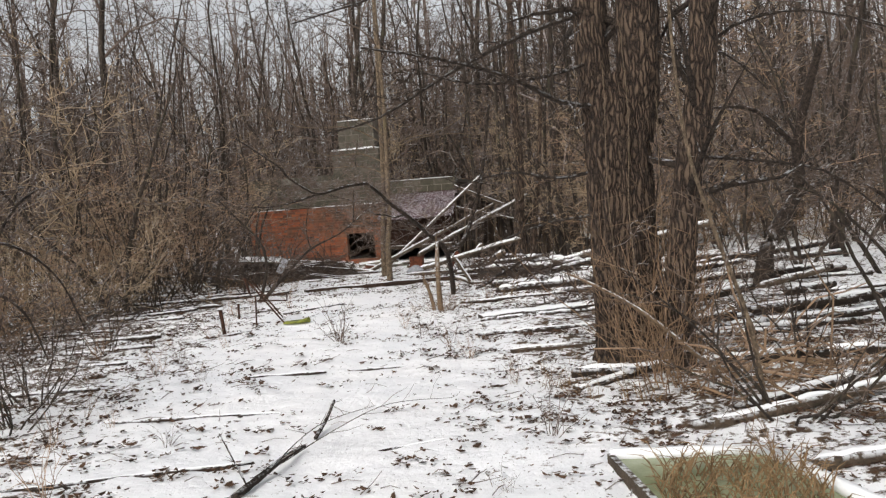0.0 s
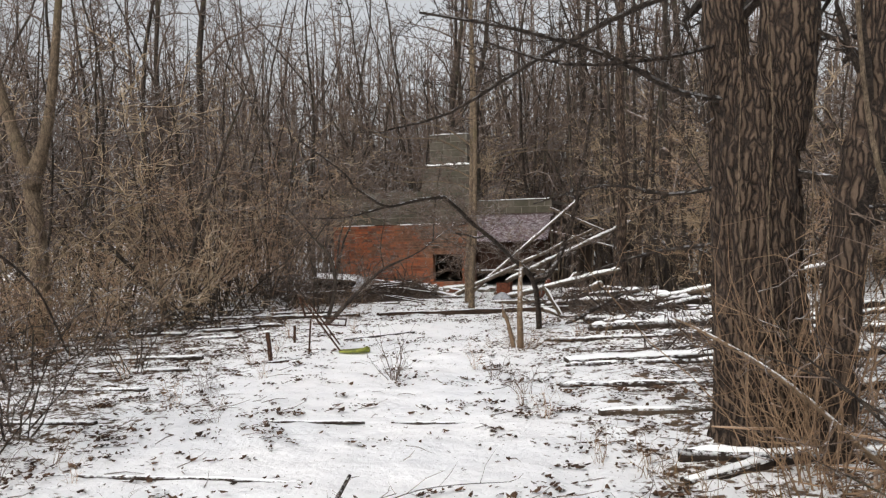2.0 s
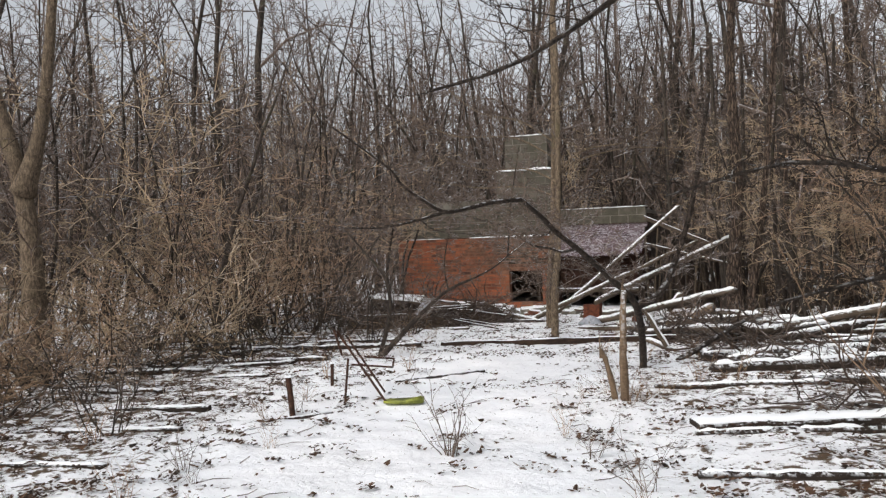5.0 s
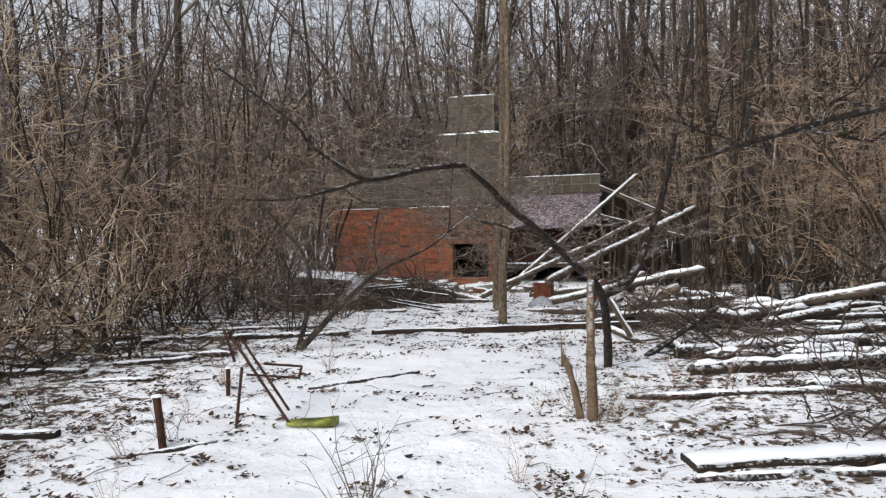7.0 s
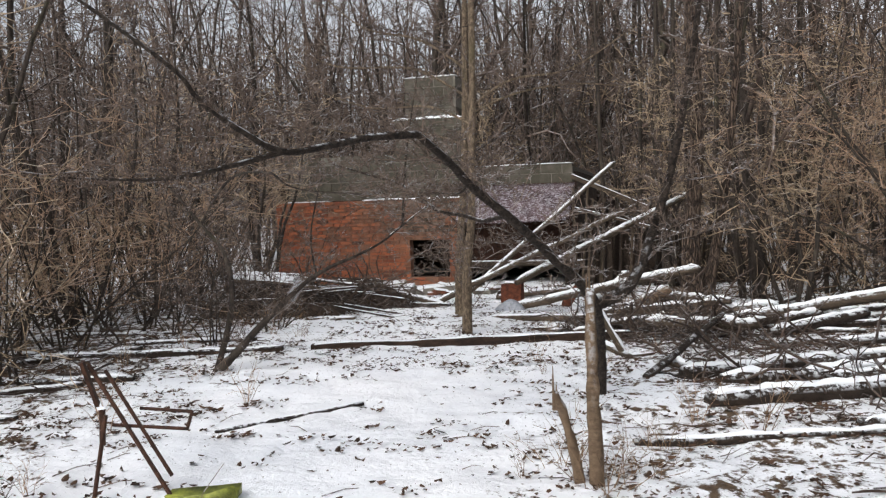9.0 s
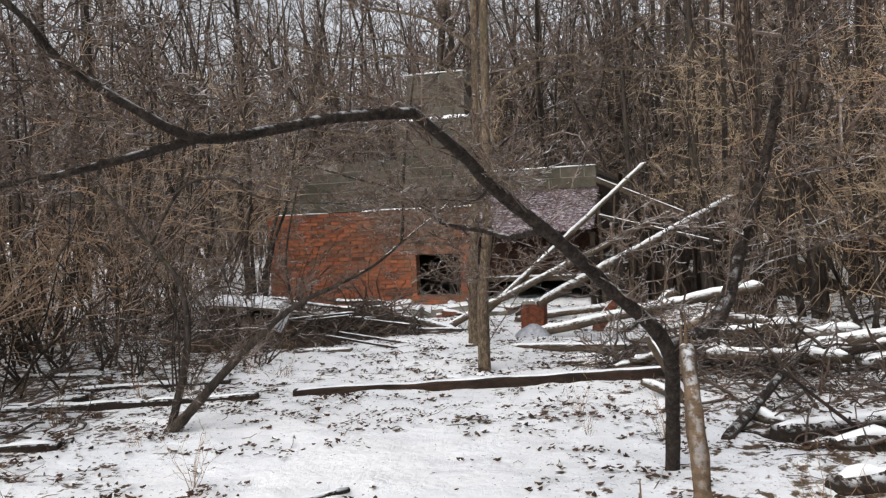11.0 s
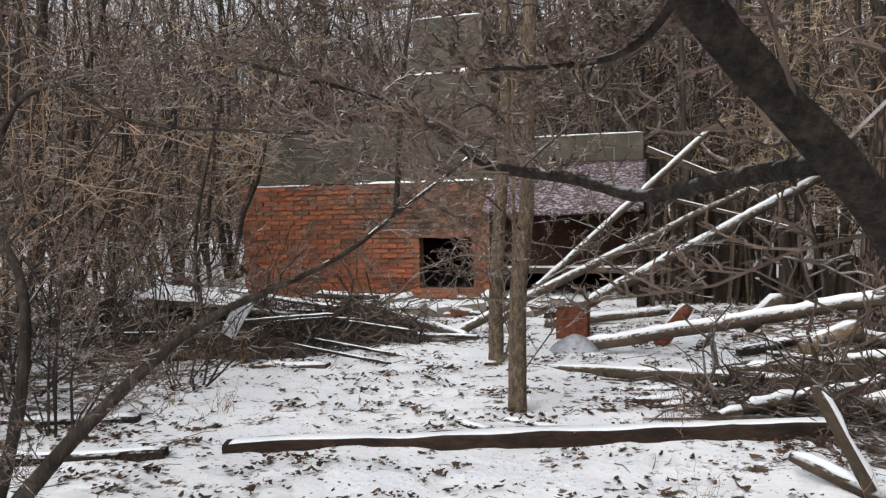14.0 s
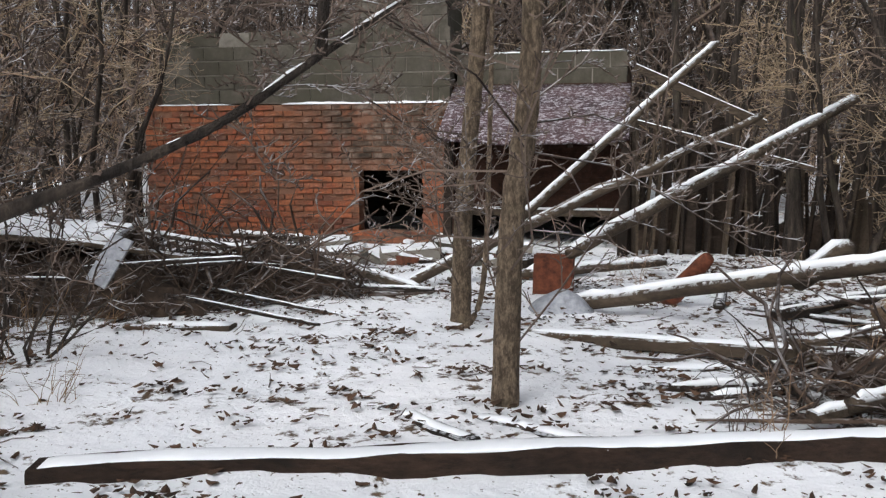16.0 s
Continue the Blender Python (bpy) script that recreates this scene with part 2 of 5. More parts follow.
# ---- mesh tools ----
class Geo:
    """Collects vertices and faces for one mesh."""

    def __init__(self):
        self.v, self.f = [], []

    def tube(self, pts, radii, sides=6, cap=True):
        base, n = len(self.v), len(pts)
        for i, p in enumerate(pts):
            a, b = pts[max(i - 1, 0)], pts[min(i + 1, n - 1)]
            tx, ty, tz = b[0] - a[0], b[1] - a[1], b[2] - a[2]
            m = math.sqrt(tx * tx + ty * ty + tz * tz) or 1.0
            tx, ty, tz = tx / m, ty / m, tz / m
            if abs(tz) < 0.9:
                ux, uy, uz = ty, -tx, 0.0
            else:
                ux, uy, uz = 0.0, tz, -ty
            m = math.sqrt(ux * ux + uy * uy + uz * uz) or 1.0
            ux, uy, uz = ux / m, uy / m, uz / m
            wx, wy, wz = ty * uz - tz * uy, tz * ux - tx * uz, tx * uy - ty * ux
            r = radii[i]
            for k in range(sides):
                c, s = math.cos(6.2832 * k / sides) * r, math.sin(6.2832 * k / sides) * r
                self.v.append((p[0] + ux * c + wx * s, p[1] + uy * c + wy * s, p[2] + uz * c + wz * s))
        for i in range(n - 1):
            for k in range(sides):
                a, b = base + i * sides + k, base + i * sides + (k + 1) % sides
                self.f.append((a, b, b + sides, a + sides))
        if cap:
            self.f.append(tuple(range(base + sides - 1, base - 1, -1)))
            self.f.append(tuple(range(base + (n - 1) * sides, base + n * sides)))

    def sweep(self, pts, sections):
        """Sections of (side, up) offsets carried along a path, closed at both ends."""
        base, n, m = len(self.v), len(pts), len(sections[0])
        for i, p in enumerate(pts):
            t = (Vector(pts[min(i + 1, n - 1)]) - Vector(pts[max(i - 1, 0)])).normalized()
            side = t.cross(Vector((0, 0, 1)))
            side = side.normalized() if side.length > 1e-4 else Vector((1, 0, 0))
            up = side.cross(t)
            for u, w in sections[i]:
                self.v.append(tuple(Vector(p) + side * u + up * w))
        for i in range(n - 1):
            for k in range(m):
                a, b = base + i * m + k, base + i * m + (k + 1) % m
                self.f.append((a, b, b + m, a + m))
        self.f.append(tuple(range(base + m - 1, base - 1, -1)))
        self.f.append(tuple(range(base + (n - 1) * m, base + n * m)))

    def box(self, x0, x1, y0, y1, z0, z1, jitter=0.0, rng=None):
        b = len(self.v)
        for z in (z0, z1):
            for x, y in ((x0, y0), (x1, y0), (x1, y1), (x0, y1)):
                j = [rng.uniform(-jitter, jitter) if rng else 0.0 for _ in range(3)]
                self.v.append((x + j[0], y + j[1], z + j[2]))
        for q in ((3, 2, 1, 0), (4, 5, 6, 7), (0, 1, 5, 4), (1, 2, 6, 5), (2, 3, 7, 6), (3, 0, 4, 7)):
            self.f.append(tuple(b + i for i in q))

    def mesh(self, name, mat, smooth=False):
        me = bpy.data.meshes.new(name)
        me.from_pydata(self.v, [], self.f)
        me.materials.append(mat)
        if smooth:
            me.polygons.foreach_set("use_smooth", [True] * len(me.polygons))
        me.update()
        return me


def part(name, geo, mat, parent=None, label="", smooth=False):
    ob = new(name, geo.mesh(name, mat, smooth) if isinstance(geo, Geo) else geo)
    if parent:
        ob.parent = parent
    if label:
        ob["label"] = label
    return ob


def empty(name, place=(0, 0, 0)):
    ob = new(name)
    ob.location = place
    ob.empty_display_size = 0.1
    return ob


def lerp(a, b, t):
    return tuple(a[i] + (b[i] - a[i]) * t for i in range(3))


def smooth_path(pts, n):
    """A Catmull-Rom curve through the points, n steps to a span."""
    out = []
    for i in range(len(pts) - 1):
        p0, p1, p2, p3 = pts[max(i - 1, 0)], pts[i], pts[i + 1], pts[min(i + 2, len(pts) - 1)]
        for k in range(n):
            t = k / n
            out.append(tuple(0.5 * (2 * p1[j] + (p2[j] - p0[j]) * t + (2 * p0[j] - 5 * p1[j] + 4 * p2[j] - p3[j]) * t * t
                                    + (3 * p1[j] - p0[j] - 3 * p2[j] + p3[j]) * t ** 3) for j in range(3)))
    out.append(tuple(pts[-1]))
    return out


# ---- the plan: where the trodden way runs and where the thicket begins ----
def way_x(y):
    return 1.55 - 0.29 * y if y < 14 else -2.5 - 0.12 * (y - 14)


def edge_left(y):
    return -2.7 - 0.205 * max(y, 0) if y < 14 else -5.57 - 0.13 * (y - 14)


def edge_right(y):
    return 3.4 - 0.06 * y


def litter(x, y):
    """How far leaves and soil show through the snow, 0 to 1."""
    d = abs(x - way_x(y))
    v = min(1.0, max(0.0, (d - 0.45) / 2.2)) * (0.52 if x < way_x(y) else 0.52)
    if y > 15:
        v = max(v, min(0.3, (y - 15) * 0.3))
    v += 0.10 * min(1.0, max(0.0, (edge_left(y) + 0.8 - x) / 2))
    if 17 < y < 26 and x > -2.5:
        v += 0.06 * min(1.0, x + 2.5)
    away = max(0.0, max(-9 - x, x - 3.5, y - 25, 3.5 - y))
    v += (0.34 - v) * min(1.0, away / 4)
    return min(0.85, max(0.0, v + 0.14 * noise.noise((x * 0.5, y * 0.5, 6.0))))


def height(x, y):
    h = 0.035 * noise.noise((x * 0.7, y * 0.7, 3.1)) + 0.024 * noise.noise((x * 2.6, y * 2.6, 7.7)) + 0.024 * noise.noise((x * 6, y * 6, 1.7))
    far = max(0.0, math.hypot(x + 2, y - 12) - 22)
    return h + min(1.2, far * 0.012) * (0.5 + 0.5 * noise.noise((x * 0.03, y * 0.03, 1.0)))


def build_ground():
    def axis(lo, hi, step, reach):
        inner = list(np.arange(lo, hi, step))
        out, d, p = [], step, hi
        while p < reach:
            out.append(p)
            d *= 1.22
            p += d
        back, d, p = [], step, lo - step
        while p > -reach:
            back.append(p)
            d *= 1.22
            p -= d
        return back[::-1] + inner + out + [reach]

    xs, ys = axis(-9, 5, 0.075, 400), axis(3, 25, 0.075, 400)
    g = Geo()
    cover = []
    for y in ys:
        for x in xs:
            g.v.append((x, y, height(x, y)))
            cover.append(litter(x, y))
    w = len(xs)
    for j in range(len(ys) - 1):
        for i in range(w - 1):
            a = j * w + i
            g.f.append((a, a + 1, a + w + 1, a + w))
    me = g.mesh("ground", M_GROUND, True)
    me.attributes.new("litter", "FLOAT", "POINT").data.foreach_set("value", cover)
    tagged(new("ground", me), "thin trampled snow over dead leaves and soil", "ground", kind="structure")


build_ground()


# ---- the brick outbuilding ----
WALL_Y, COURSE, BRICK = 24.5, 0.0757, 0.262
WX0, WX1, TOP = -8.35, -4.2, 23 * COURSE
HX0, HX1, HZ0, HZ1 = -5.38, -4.56, 2 * COURSE, 12 * COURSE

house = tagged(empty("brick_outbuilding", (-6, 26, 0)), "derelict red brick outbuilding with grey block upper wall", "building", kind="structure")


def house_part(name, geo, mat, label="", parent=None, smooth=False):
    ob = part(name, geo, mat, parent or house, label, smooth)
    if parent is None:
        ob.location = (6, -26, 0)
    return ob


def build_house():
    g = Geo()
    y0, y1 = WALL_Y + 0.012, WALL_Y + 0.25
    g.box(WX0 + 0.01, HX0 - 0.012, y0 + 0.012, y1, -0.3, TOP)
    g.box(HX1 + 0.012, WX1 - 0.01, y0, y1, -0.3, TOP)
    g.box(HX0 - 0.012, HX1 + 0.012, y0, y1, -0.3, HZ0)
    g.box(HX0 - 0.012, HX1 + 0.012, y0, y1, HZ1, TOP)
    front = house_part("wall_front", g, M_MORTAR, "red brick front wall with a square window hole")
    g = Geo()
    g.box(WX0, WX0 + 0.25, y1, 29, -0.3, 2.19)
    g.box(-2.3, -2.05, WALL_Y + 0.6, 29, -0.3, 2.2)
    g.box(WX0, -2.05, 29, 29.25, -0.3, 2.4)
    # Added inner partition, no known wall: keeps recess light from the window hole.
    g.box(-4.44, -4.3, WALL_Y + 0.61, 29, -0.3, 2.19)
    g.box(WX0 + 0.25, -2.3, y1, 29, -0.25, -0.02)
    # Earth colour on walls and floor stands in for the dim room's shade.
    house_part("wall_back", g, M_EARTH_ROOM_SHADE)
    g = Geo()
    g.box(WX0 + 0.3, -2.1, 24.9, 29.3, 2.2, 2.3)
    house_part("flat_roof", g, M_CONCRETE)
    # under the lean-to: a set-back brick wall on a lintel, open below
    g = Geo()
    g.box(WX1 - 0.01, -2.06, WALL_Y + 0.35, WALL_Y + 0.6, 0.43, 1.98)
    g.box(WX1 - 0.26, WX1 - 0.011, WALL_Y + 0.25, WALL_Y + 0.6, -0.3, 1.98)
    inner = house_part("wall_recess", g, M_BRICK_SHADED, "brick wall under the lean-to roof with shade in its colour")
    g = Geo()
    g.box(WX1, -1.9, WALL_Y + 0.2, WALL_Y + 0.36, 0.36, 0.44)
    lint = house_part("lintel", g, M_WOOD)
    g = Geo()
    g.box(WX1 + 0.01, -1.92, WALL_Y + 0.205, WALL_Y + 0.33, 0.441, 0.462)
    part("snow_cap", g, M_SNOW, lint)
    return front, inner


FRONT, RECESS = build_house()


def block_wall(name, x0, x1, y, z0, z1, bh, bl, depth, label, rng, ragged=0.0):
    """A wall of separate grey blocks on a recessed core."""
    g = Geo()
    g.box(x0 + 0.012, x1 - 0.012, y + 0.014, y + depth, z0, z1 - 0.012)
    core = house_part(name, g, M_CONCRETE, label)
    rows = max(1, round((z1 - z0) / bh))
    bh = (z1 - z0) / rows
    meshes = {}
    for r in range(rows):
        x = x0 - (bl / 2 if r % 2 else 0)
        while x < x1 - 0.02:
            a, b = max(x, x0), min(x + bl, x1)
            x += bl
            if b - a < 0.06 or (r == rows - 1 and rng.random() < ragged):
                continue
            key = round(b - a, 2)
            if key not in meshes:
                q = Geo()
                q.box(0.007, key - 0.007, 0, depth + 0.004, 0.007, bh - 0.007, 0.006, rng)
                meshes[key] = q.mesh("block", M_BLOCK)
            ob = new("block", meshes[key])
            ob.parent = core
            ob.location = (a, y + rng.uniform(-0.006, 0.006), z0 + r * bh)
    return core


rng = random.Random(5)
UP = WALL_Y + 0.1
block_wall("upper_wall", WX0 + 0.2, -4.22, UP, TOP + 0.02, 2.68, 0.19, 0.42, 0.2, "weathered grey block parapet wall", rng, 0.12)
block_wall("upper_wall", -4.2, -2.1, UP + 0.25, 1.97, 2.36, 0.19, 0.42, 0.2, "weathered grey block wall over the lean-to roof", rng)
block_wall("chimney_stack", -5.75, -4.3, UP + 0.21, 2.3, 3.38, 0.19, 0.42, 0.9, "square grey block tower", rng)
block_wall("chimney_top", -5.55, -4.45, UP + 0.36, 3.40, 4.25, 0.19, 0.42, 0.6, "narrower top stage of the tower", rng)


def snow_strip(x0, x1, y0, y1, z, thick, rng, parent=None):
    """A thin uneven ribbon of snow on a ledge."""
    g = Geo()
    n = max(4, int((x1 - x0) / 0.09))
    pts, secs = [], []
    for i in range(n + 1):
        k = thick * (0.55 + 0.6 * rng.random()) * (0.3 if i in (0, n) else 1)
        pts.append((x0 + (x1 - x0) * i / n, (y0 + y1) / 2, z))
        h = (y1 - y0) / 2 * rng.uniform(0.85, 1.02)
        secs.append([(-h, 0), (h, 0), (h * 0.8, k), (-h * 0.8, k)])
    g.sweep(pts, secs)
    ob = house_part("snow_ledge", g, M_SNOW, "thin line of snow", smooth=False)
    return ob


snow_strip(WX0 + 0.2, -7.1, WALL_Y - 0.012, UP - 0.004, TOP + 0.002, 0.018, rng)
snow_strip(-6.4, -4.24, WALL_Y - 0.012, UP - 0.004, TOP + 0.002, 0.028, rng)
snow_strip(-4.15, -2.1, UP + 0.25, UP + 0.45, 2.362, 0.014, rng)
snow_strip(-5.76, -4.3, UP + 0.2, UP + 0.37, 3.382, 0.05, rng)
snow_strip(-5.55, -4.45, UP + 0.36, UP + 0.6, 4.252, 0.025, rng)


def lean_to():
    """A sagging felt-covered roof that hangs over the recess."""
    root = tagged(empty("lean_to_roof", (-3.1, 24, 1.6)), "sagging lean-to roof of frosted purple-grey felt", "roof")
    g = Geo()
    nx, ny = 24, 10
    for top in (1, 0):
        for j in range(ny + 1):
            for i in range(nx + 1):
                u, v = i / nx, j / ny
                x = -4.22 + u * 2.16
                y = UP + 0.24 - v * 1.05
                z = 1.97 - 0.66 * v - 0.05 * math.sin(u * 3.1) * v + 0.012 * noise.noise((x * 5, y * 5, 2)) - (0.035 if not top else 0)
                if v == 1:
                    z -= 0.03 * abs(noise.noise((x * 3, 0, 5)))
                g.v.append((x + 3.1, y - 24, z - 1.6))
    w, off = nx + 1, (nx + 1) * (ny + 1)
    for j in range(ny):
        for i in range(nx):
            a = j * w + i
            g.f.append((a, a + w, a + w + 1, a + 1))
            g.f.append((a + off, a + off + 1, a + off + w + 1, a + off + w))
    for i in range(nx):
        a = ny * w + i
        g.f.append((a, a + off, a + off + 1, a + 1))
        g.f.append((i, i + 1, i + 1 + off, i + off))
    for j in range(ny):
        a = j * w
        g.f.append((a, a + off, a + off + w, a + w))
        a += nx
        g.f.append((a, a + w, a + w + off, a + off))
    part("felt", g, M_FELT, root, smooth=True)
    for u in (-4.1, -3.4, -2.7, -2.15):
        q = Geo()
        q.sweep([(u + 3.1, UP + 0.22 - 24, 1.90 - 1.6), (u + 3.1, UP - 0.78 - 24, 1.225 - 1.6)], [[(-0.03, -0.04), (0.03, -0.04), (0.03, 0.03), (-0.03, 0.03)]] * 2)
        part("rafter", q, M_WOOD_WET, root)
    for u in (-4.1, -2.12):
        q = Geo()
        q.sweep([(u + 3.1, UP - 0.74 - 24, -1.75), (u + 3.12, UP - 0.74 - 24, 1.2 - 1.6)], [[(-0.045, -0.045), (0.045, -0.045), (0.045, 0.045), (-0.045, 0.045)]] * 2)
        part("post", q, M_WOOD_WET, root)


lean_to()


# ---- timbers, poles and boards ----
def cap_sections(n, w, thick, rng, lift, even=False):
    """Cross-sections of a snow cap that swells, thins and slips to a side along its length."""
    out, o = [], rng.uniform(0, 90)
    for i in range(n):
        u, m = (0.14, 0.84) if even else (0.5, 0.72)
        t = thick * (0.75 + (0.35 if even else 0.75) * noise.noise((i * 0.55 + o, 0, 0))) * (0.2 if i in (0, n - 1) else 1)
        a = w * (m + u * noise.noise((i * 0.9 + o, 5, 0)))
        b = w * (m + u * noise.noise((i * 0.9 + o, 9, 0)))
        out.append([(-a, lift - 0.004), (b, lift - 0.004), (b * 0.85, lift + t * 0.6), (b * 0.3, lift + t), (-a * 0.35, lift + t * 0.95), (-a * 0.86, lift + t * 0.55)])
    return out


def timber(name, p0, p1, w, h, mat, label, category, rng, snow=0.03, rounded=False, group="", bend=0.0, whole=False, covered=1.0):
    """A log, beam, board or pole from p0 to p1 (the middle of its underside), with the snow that lies on it."""
    L = math.dist(p0, p1)
    n = max(6, min(44, int(L / 0.09)))
    p0 = (p0[0], p0[1], p0[2] - (0.025 if p0[2] <= 0.02 else 0))
    p1 = (p1[0], p1[1], p1[2] - (0.025 if p1[2] <= 0.04 else 0))
    mid = lerp(p0, p1, 0.5)
    o = rng.uniform(0, 90)
    slim = min(w, h)
    pts, secs, tops = [], [], []
    for i in range(n + 1):
        t = i / n
        p = lerp(p0, p1, t)
        wob = bend * math.sin(t * 3.14) + slim * 0.16 * noise.noise((t * L * 1.6 + o, 0, 0))
        side = slim * (0.12 if whole else 0.3) * noise.noise((t * L * 0.9 + o, 7, 0))
        pts.append((p[0] - mid[0], p[1] - mid[1] + side, p[2] - mid[2] + wob))
        k = 1 + 0.12 * noise.noise((t * L * 3 + o, 3, 0))
        if rounded:
            taper = (1.0 - 0.25 * t) * (0.8 if i in (0, n) else 1)
            secs.append([(math.cos(a) * w / 2 * k * taper * (1 + 0.1 * noise.noise((q * 1.7, t * L * 4, o))), h / 2 + math.sin(a) * h / 2 * k * taper) for q, a in [(q, 6.2832 * q / 10) for q in range(10)]])
            tops.append(w / 2 * taper)
        else:
            j = [0.16 * slim * noise.noise((t * L * 5 + o, q * 3.3, 1)) for q in range(8)]
            e = slim * 0.14
            secs.append([(-w / 2 + j[0], e), (-w / 2 + e, j[4] * 0.5), (w / 2 - e, j[5] * 0.5), (w / 2 + j[1], e), (w / 2 + j[2], h * k - e), (w / 2 - e, h * k), (-w / 2 + e, h * k), (-w / 2 + j[3], h * k - e)])
            tops.append(w / 2)
    g = Geo()
    g.sweep(pts, secs)
    ob = part(name, g, mat, None, smooth=rounded)
    ob.location = mid
    tagged(ob, label, category, group)
    if snow > 0:
        start = 0 if whole else rng.randint(0, 1)
        while start < n - 3:
            stop = min(n, start + rng.randint(5, 22))
            if n - stop < 4 or whole:
                stop = int(n * covered)
            c = Geo()
            seg = [tuple(q) for q in pts[start:stop + 1]]
            lift = h * (0.84 if rounded else 0.985)
            ww = tops[start] * (0.72 if rounded else 0.95)
            seg[0], seg[-1] = lerp(seg[0], seg[1], 0.05 + 0.4 * rng.random()), lerp(seg[-1], seg[-2], 0.05 + 0.4 * rng.random())
            c.sweep(seg, cap_sections(len(seg), ww, snow + (h * 0.10 if rounded else 0), rng, lift, whole))
            part("snow_cap", c, M_SNOW, ob, smooth=True)
            start = n if whole else stop + rng.choice((0, 1, 2, 3))
    return ob


rng = random.Random(11)
LOG, BEAM, BOARD = "snow-capped dark log lying on the snow", "snow-capped dark squared beam lying in the snow", "snow-dusted weathered board lying in the snow"
# the long squared beam across the way, and its left continuation
timber("timber_beam", (-4.07, 16.84, -0.03), (-0.62, 17.84, 0.02), 0.15, 0.10, M_BEAM, "long dark squared beam edged with snow", "timber", rng, 0.012, False, "", 0.0, True)
timber("timber_beam", (-6.9, 15.75, -0.02), (-4.3, 16.6, -0.01), 0.10, 0.09, M_WOOD_WET, BEAM, "timber", rng, 0.02)
# plank with snow beside the dead stump
timber("timber_plank", (0.17, 11.80, -0.02), (2.4, 12.72, 0.0), 0.3, 0.085, M_WOOD_WET, "thick old plank under a layer of snow", "timber", rng, 0.05, False, "", 0.0, True)
timber("log", (-0.40, 13.6, -0.02), (1.25, 14.1, 0.0), 0.09, 0.08, M_WOOD_WET, LOG, "log", rng, 0.02, True, "logs on the snow")
timber("log", (0.08, 14.62, -0.02), (2.6, 15.75, 0.03), 0.19, 0.17, M_WOOD_WET, LOG, "log", rng, 0.04, True, "logs on the snow")
timber("log", (-0.1, 15.7, -0.02), (1.9, 16.75, 0.0), 0.16, 0.15, M_WOOD_WET, LOG, "log", rng, 0.04, True, "logs on the snow")
timber("log", (0.45, 19.0, 0.0), (4.2, 18.7, 0.72), 0.16, 0.14, M_WOOD, "long fallen trunk with snow, one end raised", "log", rng, 0.045, True, "", 0.0, True)
timber("log", (-2.5, 20.45, -0.01), (0.15, 19.25, 0.62), 0.125, 0.11, M_WOOD, "thick fallen trunk under snow, one end raised", "log", rng, 0.05, True, "", 0.0, True)
timber("board", (-2.62, 19.5, -0.01), (-0.5, 18.75, 0.07), 0.11, 0.075, M_WOOD, "split pale-edged beam with snow on top", "timber", rng, 0.025, False, "", 0.0, True)
timber("board", (-5.22, 19.18, -0.01), (-4.5, 19.24, 0.0), 0.14, 0.06, M_WOOD, BOARD, "board", rng, 0.03)
timber("board", (-3.08, 17.85, -0.01), (-2.62, 17.46, 0.0), 0.09, 0.05, M_WOOD_WET, BOARD, "board", rng, 0.02)
timber("board", (-2.68, 17.82, -0.01), (-2.12, 17.52, 0.0), 0.10, 0.05, M_WOOD_WET, BOARD, "board", rng, 0.02)
timber("board", (-5.95, 22.75, 0.18), (-3.75, 21.05, -0.01), 0.10, 0.07, M_WOOD, "long snow-covered board propped on rubble", "board", rng, 0.04)
timber("board", (-4.9, 21.1, -0.01), (-3.6, 21.0, 0.0), 0.09, 0.05, M_WOOD_WET, BOARD, "board", rng, 0.02)
timber("board", (-6.3, 22.9, 0.2), (-5.2, 22.2, 0.25), 0.14, 0.05, M_WOOD, BOARD, "board", rng, 0.04)
timber("board", (-1.95, 18.75, -0.01), (-0.9, 19.1, 0.0), 0.08, 0.045, M_WOOD_WET, BOARD, "board", rng, 0.03)
timber("board", (-1.75, 18.3, -0.01), (-0.85, 18.75, 0.0), 0.08, 0.045, M_WOOD_WET, BOARD, "board", rng, 0.03)
# the leaning poles
timber("pole", (-3.9, 21.35, -0.02), (-0.78, 23.15, 1.46), 0.10, 0.10, M_WOOD, "long pole leaning on the trees, snow on its lower half", "pole", rng, 0.025, True, "leaning poles", 0.0, True, 0.6)
timber("pole", (-3.55, 21.5, 0.0), (-1.17, 23.6, 2.24), 0.085, 0.085, M_WOOD, "long snow-lined pole leaning on the trees", "pole", rng, 0.025, True, "leaning poles", 0.0, True)
timber("pole", (-2.47, 20.7, 0.33), (0.09, 23.25, 1.6), 0.11, 0.11, M_WOOD, "long thick snow-covered pole leaning on the trees", "pole", rng, 0.035, True, "leaning poles", 0.0, True)
# beside the big tree
timber("log", (0.21, 11.5, -0.02), (2.6, 12.3, 0.0), 0.10, 0.09, M_WOOD_WET, LOG, "log", rng, 0.02, True, "logs on the snow")
timber("log", (0.33, 10.28, -0.02), (2.4, 10.85, 0.0), 0.10, 0.09, M_WOOD_WET, LOG, "log", rng, 0.015, True, "logs on the snow")
timber("timber_beam", (0.83, 9.12, -0.02), (2.6, 9.75, 0.0), 0.10, 0.09, M_WOOD, BEAM, "timber", rng, 0.02)
timber("log", (1.45, 7.95, -0.02), (4.6, 8.55, 0.02), 0.13, 0.11, M_WOOD_WET, LOG, "log", rng, 0.035, True, "logs on the snow")
